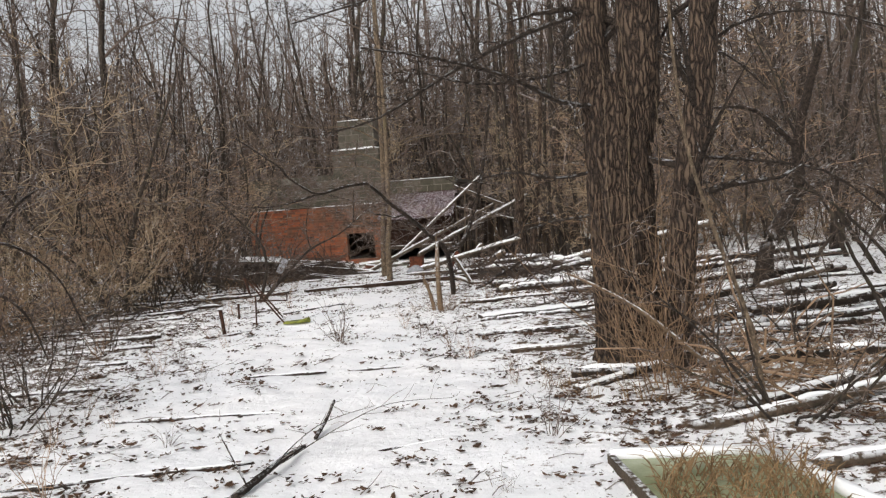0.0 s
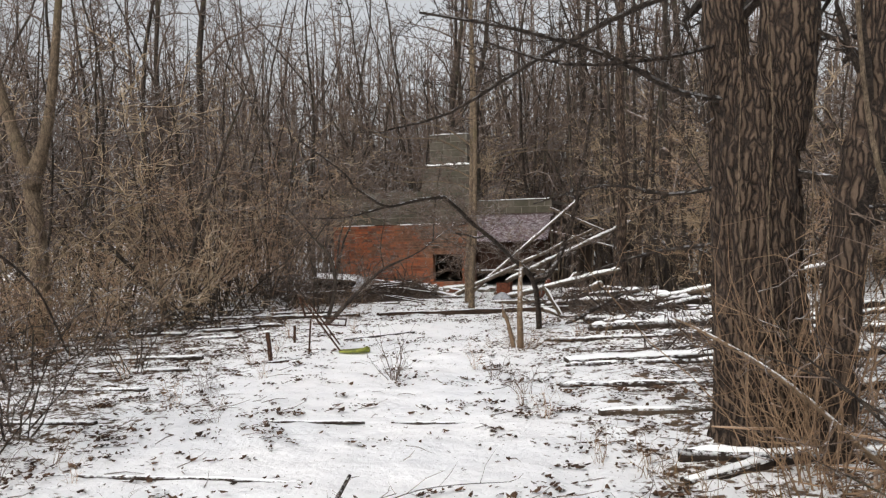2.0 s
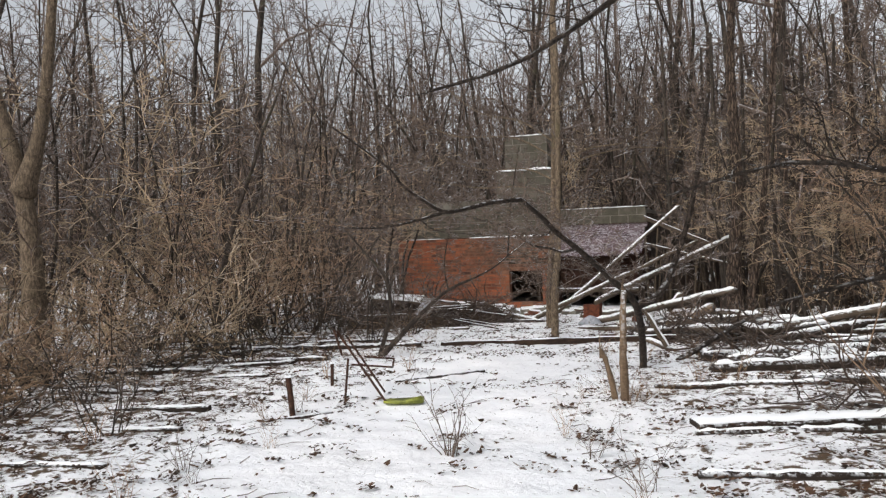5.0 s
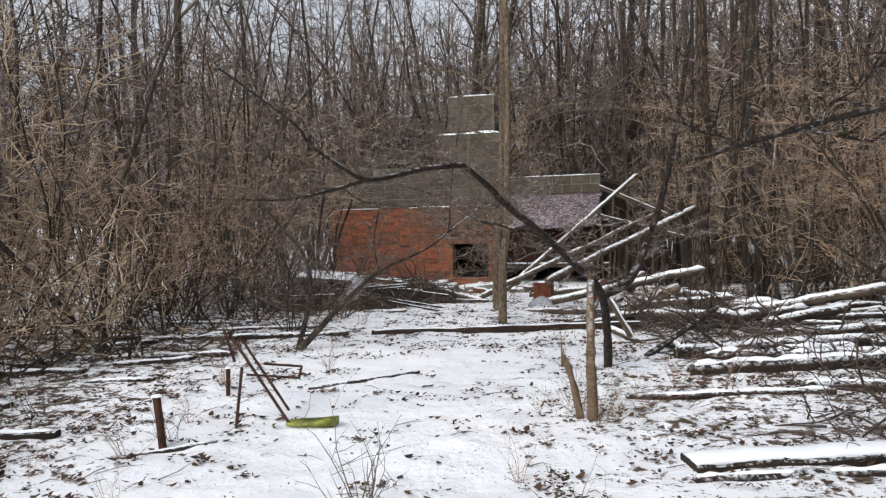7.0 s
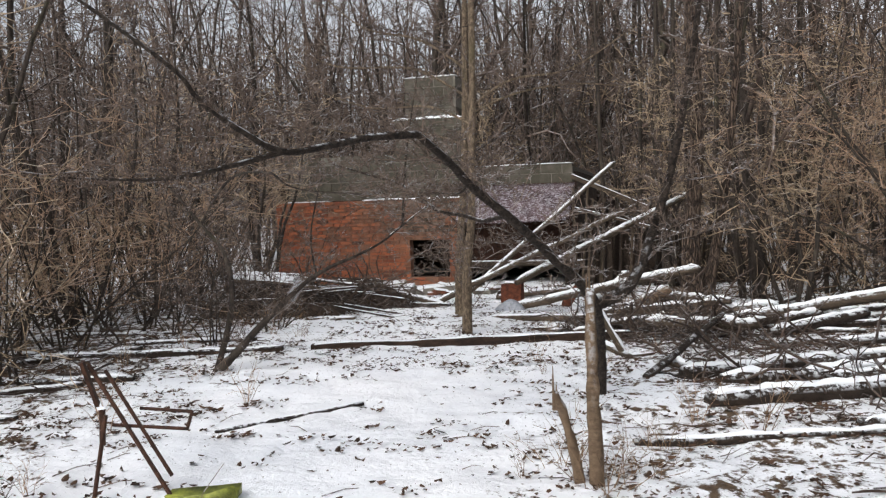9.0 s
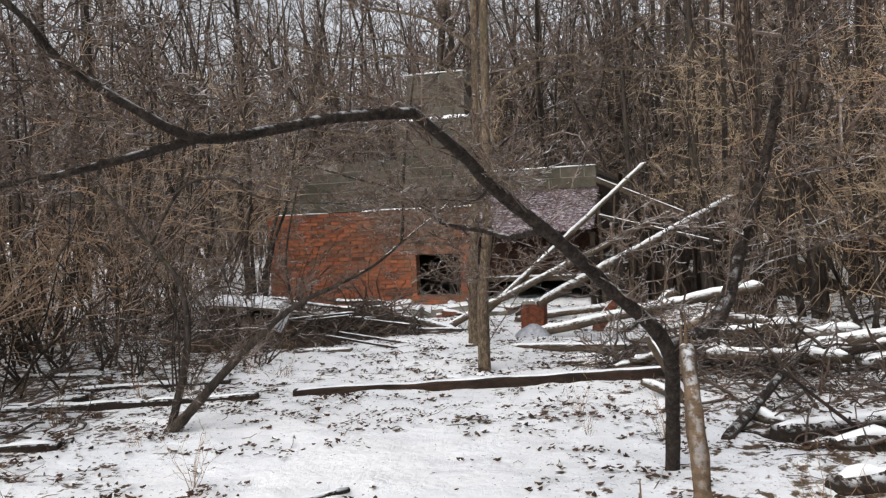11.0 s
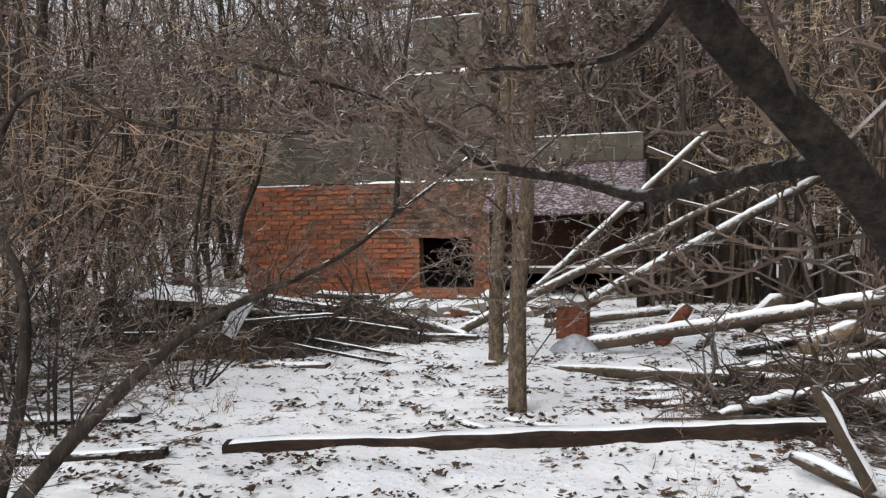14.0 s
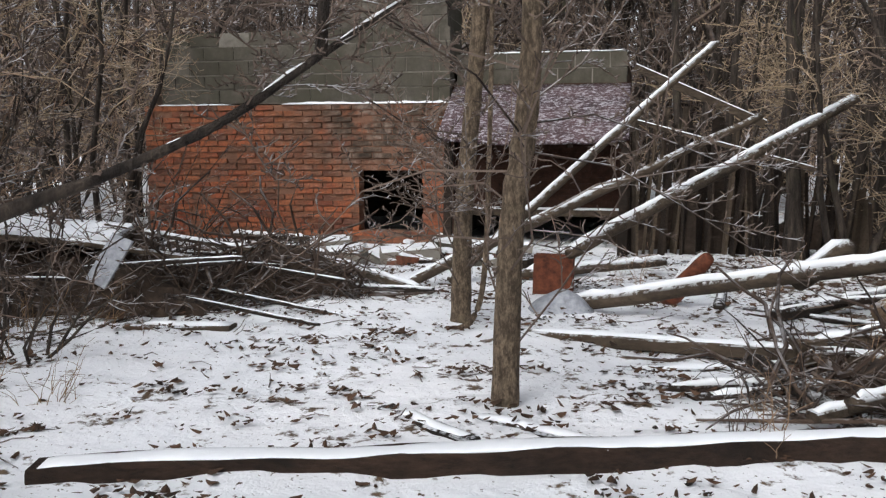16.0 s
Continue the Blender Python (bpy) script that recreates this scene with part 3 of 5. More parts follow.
timber("board", (1.5, 7.48, -0.02), (1.98, 7.98, 0.0), 0.10, 0.06, M_WOOD_WET, BOARD, "board", rng, 0.03)
timber("log", (2.25, 6.22, -0.02), (4.1, 7.2, 0.06), 0.11, 0.10, M_WOOD, LOG, "log", rng, 0.018, True, "logs on the snow")
timber("log", (2.6, 6.72, -0.02), (3.9, 7.5, 0.05), 0.09, 0.08, M_WOOD_WET, LOG, "log", rng, 0.03, True, "logs on the snow")
timber("log", (2.75, 5.42, -0.02), (4.3, 6.0, 0.0), 0.12, 0.11, M_WOOD, LOG, "log", rng, 0.025, True, "logs on the snow")
# rails along the thicket
for a, b, s in (((-7.35, 14.98), (-6.0, 16.46), 0.1), ((-7.9, 17.4), (-6.15, 17.62), 0.1), ((-6.3, 13.85), (-5.3, 14.64), 0.09), ((-5.7, 13.25), (-4.95, 13.46), 0.08),
                ((-7.0, 11.87), (-5.45, 12.2), 0.09), ((-8.5, 15.78), (-5.8, 16.11), 0.11), ((-7.6, 13.2), (-6.0, 13.7), 0.1), ((-6.6, 14.4), (-5.0, 14.95), 0.1), ((-5.3, 10.2), (-3.9, 10.6), 0.08), ((-4.9, 9.2), (-3.6, 9.45), 0.08), ((-5.6, 11.1), (-4.3, 11.5), 0.09), ((-6.6, 16.8), (-5.0, 17.3), 0.1), ((-4.3, 7.9), (-3.1, 8.1), 0.07)):
    timber("rail", (*a, -0.02), (*b, 0.0), s, s * 0.65, M_WOOD_WET, "dark fallen rail dusted with snow beside the thicket", "rail", rng, 0.025, False, "fallen rails")
# thin sticks half sunk in the snow
for a, b, s in (((-2.09, 8.4), (-0.95, 8.58), 0.035), ((-2.6, 6.76), (-0.75, 6.97), 0.045), ((-0.75, 8.64), (0.62, 8.84), 0.03), ((-1.95, 5.2), (-0.5, 5.7), 0.05),
                ((-3.22, 13.4), (-2.5, 14.36), 0.05), ((-3.5, 11.0), (-3.0, 11.6), 0.05), ((-2.6, 4.6), (-1.3, 4.75), 0.04), ((0.2, 5.9), (0.75, 6.2), 0.03)):
    timber("stick", (*a, -0.008), (*b, 0.0), s, s, M_WOOD_WET, "thin dark stick half sunk in snow", "stick", rng, 0.006, True, "sticks in the snow")
# the tangle of old timbers and the woodpile by the thicket
for i in range(40):
    x, y = rng.uniform(0.4, 5.2), rng.uniform(9.2, 20.5)
    if x < 1.0 + 0.05 * y and y < 14:
        x += 1.3
    L, a = rng.uniform(0.8, 2.4), radians(rng.gauss(17, 9))
    s = rng.uniform(0.07, 0.18)
    timber("log", (x, y, -0.02), (x + L * math.cos(a), y + L * math.sin(a), rng.choice((0, 0, 0.1))), s, s * 0.9, rng.choice((M_WOOD_WET, M_WOOD_WET, M_WOOD)), LOG, "log", rng, 0.025, True, "logs on the snow")
for i in range(16):
    x, y = rng.uniform(-1.4, 1.2), rng.uniform(18.0, 21.0)
    L, a = rng.uniform(0.7, 1.8), radians(rng.gauss(10, 28))
    z = rng.uniform(0.0, 0.16)
    s = rng.uniform(0.04, 0.11)
    timber("log", (x, y, z * 0.3 - 0.01), (x + L * math.cos(a), y + L * math.sin(a), z), s, s * 0.9, rng.choice((M_WOOD_WET, M_WOOD_WET, M_WOOD)), "snow-dusted log in a heap of old wood", "log", rng, 0.014, True, "old woodpile")


# ---- the collapsed fence beside the lean-to ----
def fence():
    rng = random.Random(21)
    root = tagged(empty("board_fence", (-1.3, 24, 0)), "leaning ruin of dark upright weathered boards", "fence")
    x = -2.05
    while x < 0.55:
        w = rng.uniform(0.055, 0.1)
        top = 1.95 - 0.42 * (x + 2.0) + rng.uniform(-0.45, 0.05)
        g = Geo()
        lean, y = rng.uniform(-0.1, 0.16), rng.uniform(0.0, 0.25)
        cut = [[(-w, -0.016), (w, -0.016), (w, 0.016), (-w, 0.016)], [(-w * 0.9, -0.016), (w * 0.7, -0.016), (w * 0.7, 0.016), (-w * 0.9, 0.016)]]
        g.sweep([(x + 1.3, y, -0.1), (x + 1.3 + lean, y + rng.uniform(-0.05, 0.05), top)], cut)
        part("fence_board", g, rng.choice((M_WOOD_WET, M_WOOD_WET, M_WOOD)), root)
        x += w * rng.uniform(0.8, 1.5)
    for (x0, y0, z0), (x1, y1, z1), q in (((-0.72, -0.06, 2.06), (0.64, -0.1, 1.44), 0.04), ((-0.68, -0.12, 1.47), (1.2, -0.2, 0.95), 0.02)):
        g = Geo()
        g.sweep([(x0, y0, z0), (x1, y1, z1)], [[(-q * 0.6, -q), (q * 0.6, -q), (q * 0.6, q), (-q * 0.6, q)]] * 2)
        r = part("fence_rail", g, M_WOOD, root)
        c = Geo()
        c.sweep([(x0, y0, z0), ((x0 + x1) / 2, (y0 + y1) / 2, (z0 + z1) / 2), (x1, y1, z1)], [[(-q * 0.6, q + 0.001), (q * 0.6, q + 0.001), (q * 0.4, q + 0.011), (-q * 0.4, q + 0.011)]] * 3)
        part("snow_cap", c, M_SNOW, r)


fence()


# ---- trees and bushes ----
def rand_dir(rng):
    while True:
        v = Vector((rng.uniform(-1, 1), rng.uniform(-1, 1), rng.uniform(-1, 1)))
        if 0.1 < v.length < 1:
            return v.normalized()


def limb_points(rng, p, d, L, n, wander, rise):
    pts, p, d = [tuple(p)], Vector(p), Vector(d).normalized()
    for _ in range(n):
        d = (d + rand_dir(rng) * wander + Vector((0, 0, rise))).normalized()
        p = p + d * (L / n)
        pts.append(tuple(p))
    return pts, d


def sprout(g, rng, pts, r0, r1, count, depth, lo=0.25, ratio=0.5, spread=0.9, rise=0.06, thin=0.004, length=None, tip=2):
    """Side branches off a limb, each with branches of its own."""
    n = len(pts) - 1
    whole = length or sum(math.dist(pts[i], pts[i + 1]) for i in range(n))
    for c in range(count):
        t = lo + (1 - lo) * (c + rng.random()) / count
        i = min(n - 1, int(t * n))
        p = lerp(pts[i], pts[i + 1], t * n - i)
        ax = (Vector(pts[i + 1]) - Vector(pts[i])).normalized()
        d = (ax * rng.uniform(0.35, 0.9) + rand_dir(rng) * spread).normalized()
        if d.z < -0.25:
            d.z *= -0.6
        L = whole * ratio * rng.uniform(0.55, 1.1) * (1.15 - 0.6 * t)
        rr = max(thin, (r0 + (r1 - r0) * t) * 0.5)
        steps = 4 if depth > 1 else (3 if depth == 1 else tip)
        q, _ = limb_points(rng, p, d, L, steps, 0.45, rise)
        g.tube(q, [rr + (thin * 0.6 - rr) * k / steps for k in range(steps + 1)], 5 if rr > 0.02 else 3, False)
        if depth > 0:
            sprout(g, rng, q, rr, thin, max(3, int(count * 0.62)), depth - 1, 0.15, ratio * 0.95, spread, rise, thin, None, tip)


def tall_tree(seed, H, r, mat, twig, branches, depth, stems=1, lean=0.16, rise=0.02):
    """A bare forest tree: tapered trunk or trunks, and a crown of limbs and twigs."""
    rng = random.Random(seed)
    root = empty("bare_tree")
    crown = Geo()
    for s in range(stems):
        d = Vector((rng.uniform(-lean, lean), rng.uniform(-lean, lean), 1)) if stems > 1 else Vector((rng.uniform(-0.05, 0.05), rng.uniform(-0.05, 0.05), 1))
        k = 1.0 if s == 0 else rng.uniform(0.6, 0.95)
        pts, _ = limb_points(rng, (rng.uniform(-0.1, 0.1) * (stems > 1), rng.uniform(-0.1, 0.1) * (stems > 1), -0.15), d, H * k, 9, 0.2, 0.05)
        g = Geo()
        g.tube(pts, [r * k * (1.25 if i == 0 else 1 - 0.085 * i) for i in range(10)], 8)
        part("trunk", g, mat, root, smooth=True)
        sprout(crown, rng, pts, r * k, r * k * 0.2, branches, depth, 0.12, 0.36, 1.1, rise, 0.0085, None, 1)
    part("crown", crown, twig, root)
    return root


def bush(seed, H, stems, twig, spread=0.75, r=0.014, per=5, depth=1, name="bush", foot=0.35, thin=0.0048):
    rng = random.Random(seed)
    split = name in ("bush", "thorn_bush")
    g = Geo()
    core = Geo() if split else g
    for _ in range(stems):
        a, q = rng.uniform(0, 6.283), rng.random() ** 0.7 * foot
        d = Vector((math.cos(a) * spread * rng.random(), math.sin(a) * spread * rng.random(), 1))
        pts, _ = limb_points(rng, (math.cos(a) * q, math.sin(a) * q, -0.05), d, H * rng.uniform(0.45, 1.1), 5, 0.32, -0.02)
        core.tube(pts, [r * (1 - 0.16 * i) for i in range(6)], 4, False)
        sprout(g, rng, pts, r, r * 0.3, per, depth, 0.2, 0.46, 1.2, 0.0, thin)
    if split:
        root = empty(name)
        part("trunk", core, M_FOREST, root)
        part("crown", g, twig, root)
        return root
    return part(name, g, twig)


def spread_out(proto, spots, rng, label, category, group, s0=0.85, s1=1.2):
    """Copies of the prototypes at the spots; the prototypes take the first spots."""
    for i, (x, y) in enumerate(spots):
        src = proto[i % len(proto)]
        k = rng.uniform(s0, s1)
        m = Matrix.LocRotScale((x, y, height(x, y) - 0.02), Euler((0, 0, rng.uniform(0, 6.283))), None)
        if i < len(proto):
            ob = src
            ob.matrix_basis = m
        else:
            ob = copy_thing(src, m)
        ob.scale = (k, k, k * rng.uniform(0.9, 1.1))
        tagged(ob, label, category, group)


def open_ground(x, y):
    """True where the clearing, the building or the way must stay free."""
    if -9.5 < x < -1.2 and 22.2 < y < 30:
        return True
    if y < 3:
        return -3.5 < x < 5.0 and y > -4
    if y < 24:
        return edge_left(y) - 0.85 < x < edge_right(y) + (3.0 if y < 18.5 else -3.2)
    return False


def scatter(rng, n, x0, x1, y0, y1, gap, test=lambda x, y: True):
    out, tries = [], 0
    while len(out) < n and tries < n * 60:
        tries += 1
        x, y = rng.uniform(x0, x1), rng.uniform(y0, y1)
        if open_ground(x, y) or not test(x, y):
            continue
        if all((x - a) ** 2 + (y - b) ** 2 > gap * gap for a, b in out):
            out.append((x, y))
    return out


def forest():
    rng = random.Random(3)
    trees = [tall_tree(30 + i, H, r, M_FOREST, M_TWIG, b, 2, st, ln) for i, (H, r, b, st, ln) in enumerate(((12, 0.075, 8, 4, 0.3), (10, 0.055, 7, 5, 0.4), (13, 0.10, 15, 1, 0.05), (11, 0.065, 8, 4, 0.28), (14, 0.13, 15, 1, 0.05), (9, 0.05, 8, 4, 0.45)))]
    spots = scatter(rng, 42, -9, 4, 30.2, 39, 0.75) + scatter(rng, 30, -26, 18, 29, 50, 1.2) + scatter(rng, 27, -24, -9.4, 9, 30, 1.3) + scatter(rng, 12, 1.0, 14, 20.5, 30, 1.4) + scatter(rng, 16, 6.5, 18, 7, 22, 1.8) + scatter(rng, 4, -12, 12, -16, -5, 3)
    spread_out(trees, spots, rng, "bare grey-brown forest tree with dense fine twigs", "tree", "forest trees")
    young = [tall_tree(60 + i, H, r, M_FOREST, tw, b, 1, st, 0.35) for i, (H, r, b, st, tw) in enumerate(((7, 0.035, 16, 3, M_TWIG), (6, 0.03, 16, 4, M_TWIG_OLIVE), (8, 0.045, 22, 2, M_TWIG), (5.5, 0.03, 14, 4, M_TWIG)))]
    spots = scatter(rng, 50, -18, 10, 29, 37, 0.8) + scatter(rng, 24, -18, -8.6, 11, 28, 1.1) + scatter(rng, 24, 1.4, 12, 21.5, 28, 0.8) + scatter(rng, 8, 6.5, 14, 6, 18, 1.6)
    spread_out(young, spots, rng, "clump of bare young saplings", "sapling", "young saplings")
    low = [bush(90, 2.7, 11, M_TWIG_OLIVE, 1.2, 0.013, 6), bush(91, 2.3, 12, M_TWIG_OLIVE, 1.4, 0.012, 6), bush(92, 3.0, 10, M_TWIG_RUST, 1.1, 0.014, 6), bush(93, 1.9, 12, M_TWIG_RUST, 1.2, 0.010, 6), bush(94, 1.7, 11, M_TWIG_TAN, 1.3, 0.010, 6)]
    near_left = lambda x, y: x > edge_left(y) - 3.2
    spots = scatter(rng, 42, -12, -3.0, 5.5, 21.5, 0.8, near_left) + scatter(rng, 24, 0.7, 8, 20.5, 28, 0.8) + scatter(rng, 22, -20, -8.5, 12, 30, 1.2) + scatter(rng, 12, -14, 12, 28, 34, 1.3)
    spots = [(-6.1, 14.5), (-6.7, 13.2), (-7.3, 15.5)] + spots
    spread_out(low, spots, rng, "leafless tangled bush with brown twigs", "bush", "bushes of the thicket", 0.75, 1.25)


forest()


def thorn_bushes():
    rng = random.Random(55)
    kinds = [bush(120, 1.9, 10, M_TWIG, 1.1, 0.011, 6, 2, "thorn_bush", 0.15, 0.003), bush(121, 1.6, 9, M_TWIG, 1.2, 0.010, 6, 2, "thorn_bush", 0.15, 0.003), bush(122, 2.3, 8, M_TWIG, 0.9, 0.012, 6, 2, "thorn_bush", 0.12, 0.003)]
    spread_out(kinds, [(0.1, 17.6), (-5.3, 18.3), (-5.9, 18.9), (-6.3, 17.6), (-6.9, 18.8), (-7.3, 20.4), (-7.9, 21.6), (2.7, 10.4), (3.4, 8.2), (2.9, 6.4), (-4.4, 10.3),
                       (-6.6, 22.3), (-3.0, 6.7), (-3.4, 7.5), (-5.3, 16.9), (-7.4, 17.3), (-8.0, 19.6)],
               rng, "dark thorny bush with drooping twigs", "bush", "thorn bushes", 0.7, 1.15)


def understory():
    """Spindly trees whose low, drooping crowns veil the woods beside the woodpile and the building."""
    rng = random.Random(57)
    kinds = []
    for i, (H, r, stems, tw) in enumerate(((4.2, 0.035, 3, M_TWIG_OLIVE), (3.6, 0.03, 3, M_TWIG), (5.0, 0.045, 2, M_TWIG), (4.4, 0.035, 3, M_TWIG_RUST))):
        root, crown = empty("understory_tree"), Geo()
        for k in range(stems):
            a = k * 6.283 / stems + rng.uniform(-0.5, 0.5)
            pts, _ = limb_points(rng, (math.cos(a) * 0.1, math.sin(a) * 0.1, -0.1), (math.cos(a) * 0.35, math.sin(a) * 0.35, 1), H * rng.uniform(0.8, 1.05), 8, 0.2, 0.0)
            g = Geo()
            g.tube(pts, [r * (1.1 - 0.11 * j) for j in range(9)], 7)
            part("trunk", g, M_FOREST, root, smooth=True)
            sprout(crown, rng, pts, r * 0.6, r * 0.2, 12, 2, 0.3, 0.42, 1.25, -0.04, 0.0034, None, 2)
        part("crown", crown, tw, root)
        kinds.append(root)
    spread_out(kinds, [(1.4, 20.4), (2.9, 18.6), (0.9, 22.2), (3.5, 21.2), (2.1, 22.8), (5.4, 16.6), (4.9, 19.2), (6.2, 14.6), (0.1, 23.2), (6.6, 13.0), (6.6, 17.8), (3.0, 19.6),
                       (-7.6, 22.6), (-8.7, 21.2), (-8.3, 18.4), (-9.3, 23.8), (-0.6, 26.2), (0.8, 26.6), (-7.0, 15.0)],
               rng, "spindly understory tree with drooping fine twigs", "tree", "understory trees", 0.8, 1.15)
    for x, y, k in ((5.3, 10.4, 1.1), (6.6, 9.2, 1.2), (5.9, 11.8, 1.25), (4.4, 8.8, 0.9)):
        copy_thing(kinds[1], Matrix.LocRotScale((x, y, -0.02), Euler((0, 0, x * 3)), Vector((k, k, k))))


understory()
thorn_bushes()


def far_woods():
    """The woods beyond: stems and twigs too far and too many to count."""
    rng = random.Random(77)
    g = Geo()
    for _ in range(1500):
        a, d = rng.uniform(-1.2, 1.2), 40 + 50 * rng.random() ** 1.3
        x, y = math.sin(a) * d - 2, math.cos(a) * d + 6
        H, r = rng.uniform(9, 17), rng.uniform(0.05, 0.16)
        pts, _ = limb_points(rng, (x, y, -0.2), (0, 0, 1), H, 5, 0.06, 0.02)
        g.tube(pts, [r * (1 - 0.17 * i) for i in range(6)], 4, False)
        for _ in range(34):
            t = rng.uniform(0.12, 1)
            i = min(4, int(t * 5))
            p = lerp(pts[i], pts[i + 1], t * 5 - i)
            q, _ = limb_points(rng, p, rand_dir(rng) + Vector((0, 0, 0.7)), rng.uniform(1.0, 3.6), 1, 0.3, 0.05)
            g.tube(q, [0.022, 0.009], 3, False)
    tagged(part("far_woods", g, M_TWIG), "distant bare winter woods", "woods", kind="stuff")


far_woods()


# ---- the big tree beside the way ----
def big_tree():
    rng = random.Random(8)
    root = tagged(empty("big_tree", (2.0, 8.62, 0)), "large rough-barked tree forking low, with hanging limbs", "tree")

    def stem(pts, radii, sides=72, depth=0.05, step=0.045):
        """A stem with long bark ridges, deep furrows and a few swellings."""
        length = sum(math.dist(pts[i], pts[i + 1]) for i in range(len(pts) - 1))
        path = smooth_path(pts, max(4, int(length / (len(pts) - 1) / step)))
        n = len(path)
        g = Geo()
        rad = [np.interp(i / (n - 1) * (len(radii) - 1), range(len(radii)), radii) for i in range(n)]
        g.tube(path, rad, sides)
        for k in range(n * sides):
            v, c = Vector(g.v[k]), Vector(path[k // sides])
            d = v - c
            ridge = 0.5 - abs(noise.noise((v.x * 17 + c.x, v.y * 17, v.z * 2.1))) * 1.9 + 0.35 * noise.noise((v.x * 36, v.y * 36, v.z * 7))
            swell = 0.13 * noise.noise((v.x * 2.6, v.y * 2.6, v.z * 1.3 + 4))
            g.v[k] = tuple(c + d * (1 + swell) + d.normalized() * depth * ridge)
        part("trunk", g, M_BARK_BIG, root, smooth=True)
        return path, rad

    a, ra = stem([(0, 0, -0.15), (0.0, 0, 0.25), (-0.01, 0, 1.2), (-0.04, 0, 2.0), (-0.08, 0, 2.6)], [0.40, 0.31, 0.275, 0.29, 0.24])
    b, rb = stem([(-0.12, 0, 2.1), (-0.2, 0.02, 2.8), (-0.22, 0.05, 4.2), (-0.5, 0.1, 6.5), (-0.6, 0, 9)], [0.17, 0.15, 0.13, 0.10, 0.05], 36, 0.022, 0.07)
    c, rc = stem([(0.1, 0, 2.0), (0.2, -0.03, 2.7), (0.25, 0, 4.2), (0.4, 0.1, 6.5), (0.7, 0, 9)], [0.21, 0.19, 0.17, 0.12, 0.05], 40, 0.024, 0.07)
    d, rd = stem([(0.38, -0.45, -0.1), (0.4, -0.45, 0.6), (0.55, -0.42, 1.7), (0.72, -0.4, 2.7), (0.78, -0.3, 4.5), (1.3, -0.2, 7)], [0.15, 0.13, 0.12, 0.11, 0.09, 0.04], 30, 0.016, 0.07)
    crown = Geo()
    limbs = [[(-0.1, -0.1, 2.32), (-0.5, -0.3, 2.38), (-0.95, -0.5, 2.62), (-1.5, -0.8, 2.78), (-2.1, -1.0, 2.9)],
             [(-0.2, 0, 2.75), (-0.6, -0.4, 2.6), (-1.2, -0.7, 2.55), (-1.7, -0.9, 2.7)],
             [(-0.2, 0, 3.2), (-0.8, 0.2, 3.1), (-1.6, 0.5, 2.85), (-2.4, 0.7, 2.5), (-3.0, 0.8, 2.4)],
             [(-0.24, 0, 3.6), (-1.0, -0.2, 3.75), (-2.0, -0.3, 3.5), (-2.9, -0.4, 3.3)],
             [(-0.25, 0, 1.75), (-0.6, 0.2, 1.72), (-1.1, 0.5, 1.82), (-1.7, 0.7, 1.7)],
             [(-0.25, 0, 1.35), (-0.7, 0.3, 1.3), (-1.2, 0.6, 1.15)],
             [(0.5, -0.3, 2.5), (1.0, -0.2, 2.9), (1.7, 0, 3.0), (2.6, 0.1, 2.7)],
             [(0.6, -0.3, 1.8), (1.1, 0, 1.75), (1.8, 0.2, 1.6), (2.3, 0.3, 1.2)],
             [(0.3, 0, 3.2), (0.9, 0.4, 3.6), (1.8, 0.6, 3.8), (2.6, 0.6, 3.4)],
             [(0.2, 0.1, 2.6), (0.5, 0.9, 2.9), (1.2, 1.8, 3.0), (1.8, 2.4, 2.6)]]
    for pts in limbs:
        q = smooth_path(pts, 3)
        n = len(q)
        r0 = 0.027 if len(pts) > 4 else 0.02
        crown.tube(q, [r0 * (1 - 0.75 * i / n) for i in range(n)], 6, False)
        sprout(crown, rng, q, r0 * 0.8, 0.006, 13, 2, 0.2, 0.34, 1.1, 0.0, 0.003)
    sprout(crown, rng, b[::4], 0.13, 0.05, 16, 2, 0.25, 0.2, 0.9, 0.03, 0.005)
    sprout(crown, rng, c[::4], 0.15, 0.05, 16, 2, 0.25, 0.2, 0.9, 0.03, 0.005)
    sprout(crown, rng, d[::4], 0.10, 0.04, 14, 1, 0.3, 0.25, 0.9, 0.03, 0.005)
    part("crown", crown, M_BARK_DARK, root)
    for x, y, r, top in ((-0.12, -0.36, 0.30, 2.7), (0.06, -0.38, 0.32, 3.0), (0.3, -0.3, 0.36, 2.4)):
        g = Geo()
        pts = [(x + 0.05 * noise.noise((z, x * 9, 0)) + 0.03 * z * (x - 0.1), y + 0.03 * noise.noise((z, 3, x * 9)) + 0.015 * z, z) for z in np.linspace(-0.05, top, 16)]
        g.tube(pts, [0.008 - 0.0003 * i for i in range(16)], 6)
        part("creeper_stem", g, M_BARK, root, "thin tan creeper stem")
    g = Geo()
    g.tube(smooth_path([(0.75, -1.25, -0.05), (0.11, -1.02, 0.53), (-0.3, -0.87, 0.79), (-0.57, -0.72, 0.91)], 5), [0.022 - 0.001 * i for i in range(16)], 8)
    part("dead_branch", g, M_WOOD_PALE, root, "pale dead branch leaning on the trunk", True)
    shoots = bush(140, 1.7, 46, M_TWIG_TAN, 0.42, 0.006, 4, 0, "sucker_clump", 0.35, 0.0028)
    shoots.location = (2.22, 8.12, 0)
    tagged(shoots, "thicket of thin tan shoots at the foot of a big tree", "shoots")
    more = bush(141, 1.2, 26, M_TWIG_TAN, 0.5, 0.005, 4, 0, "sucker_clump", 0.3, 0.0025)
    more.location = (2.3, 7.45, 0)
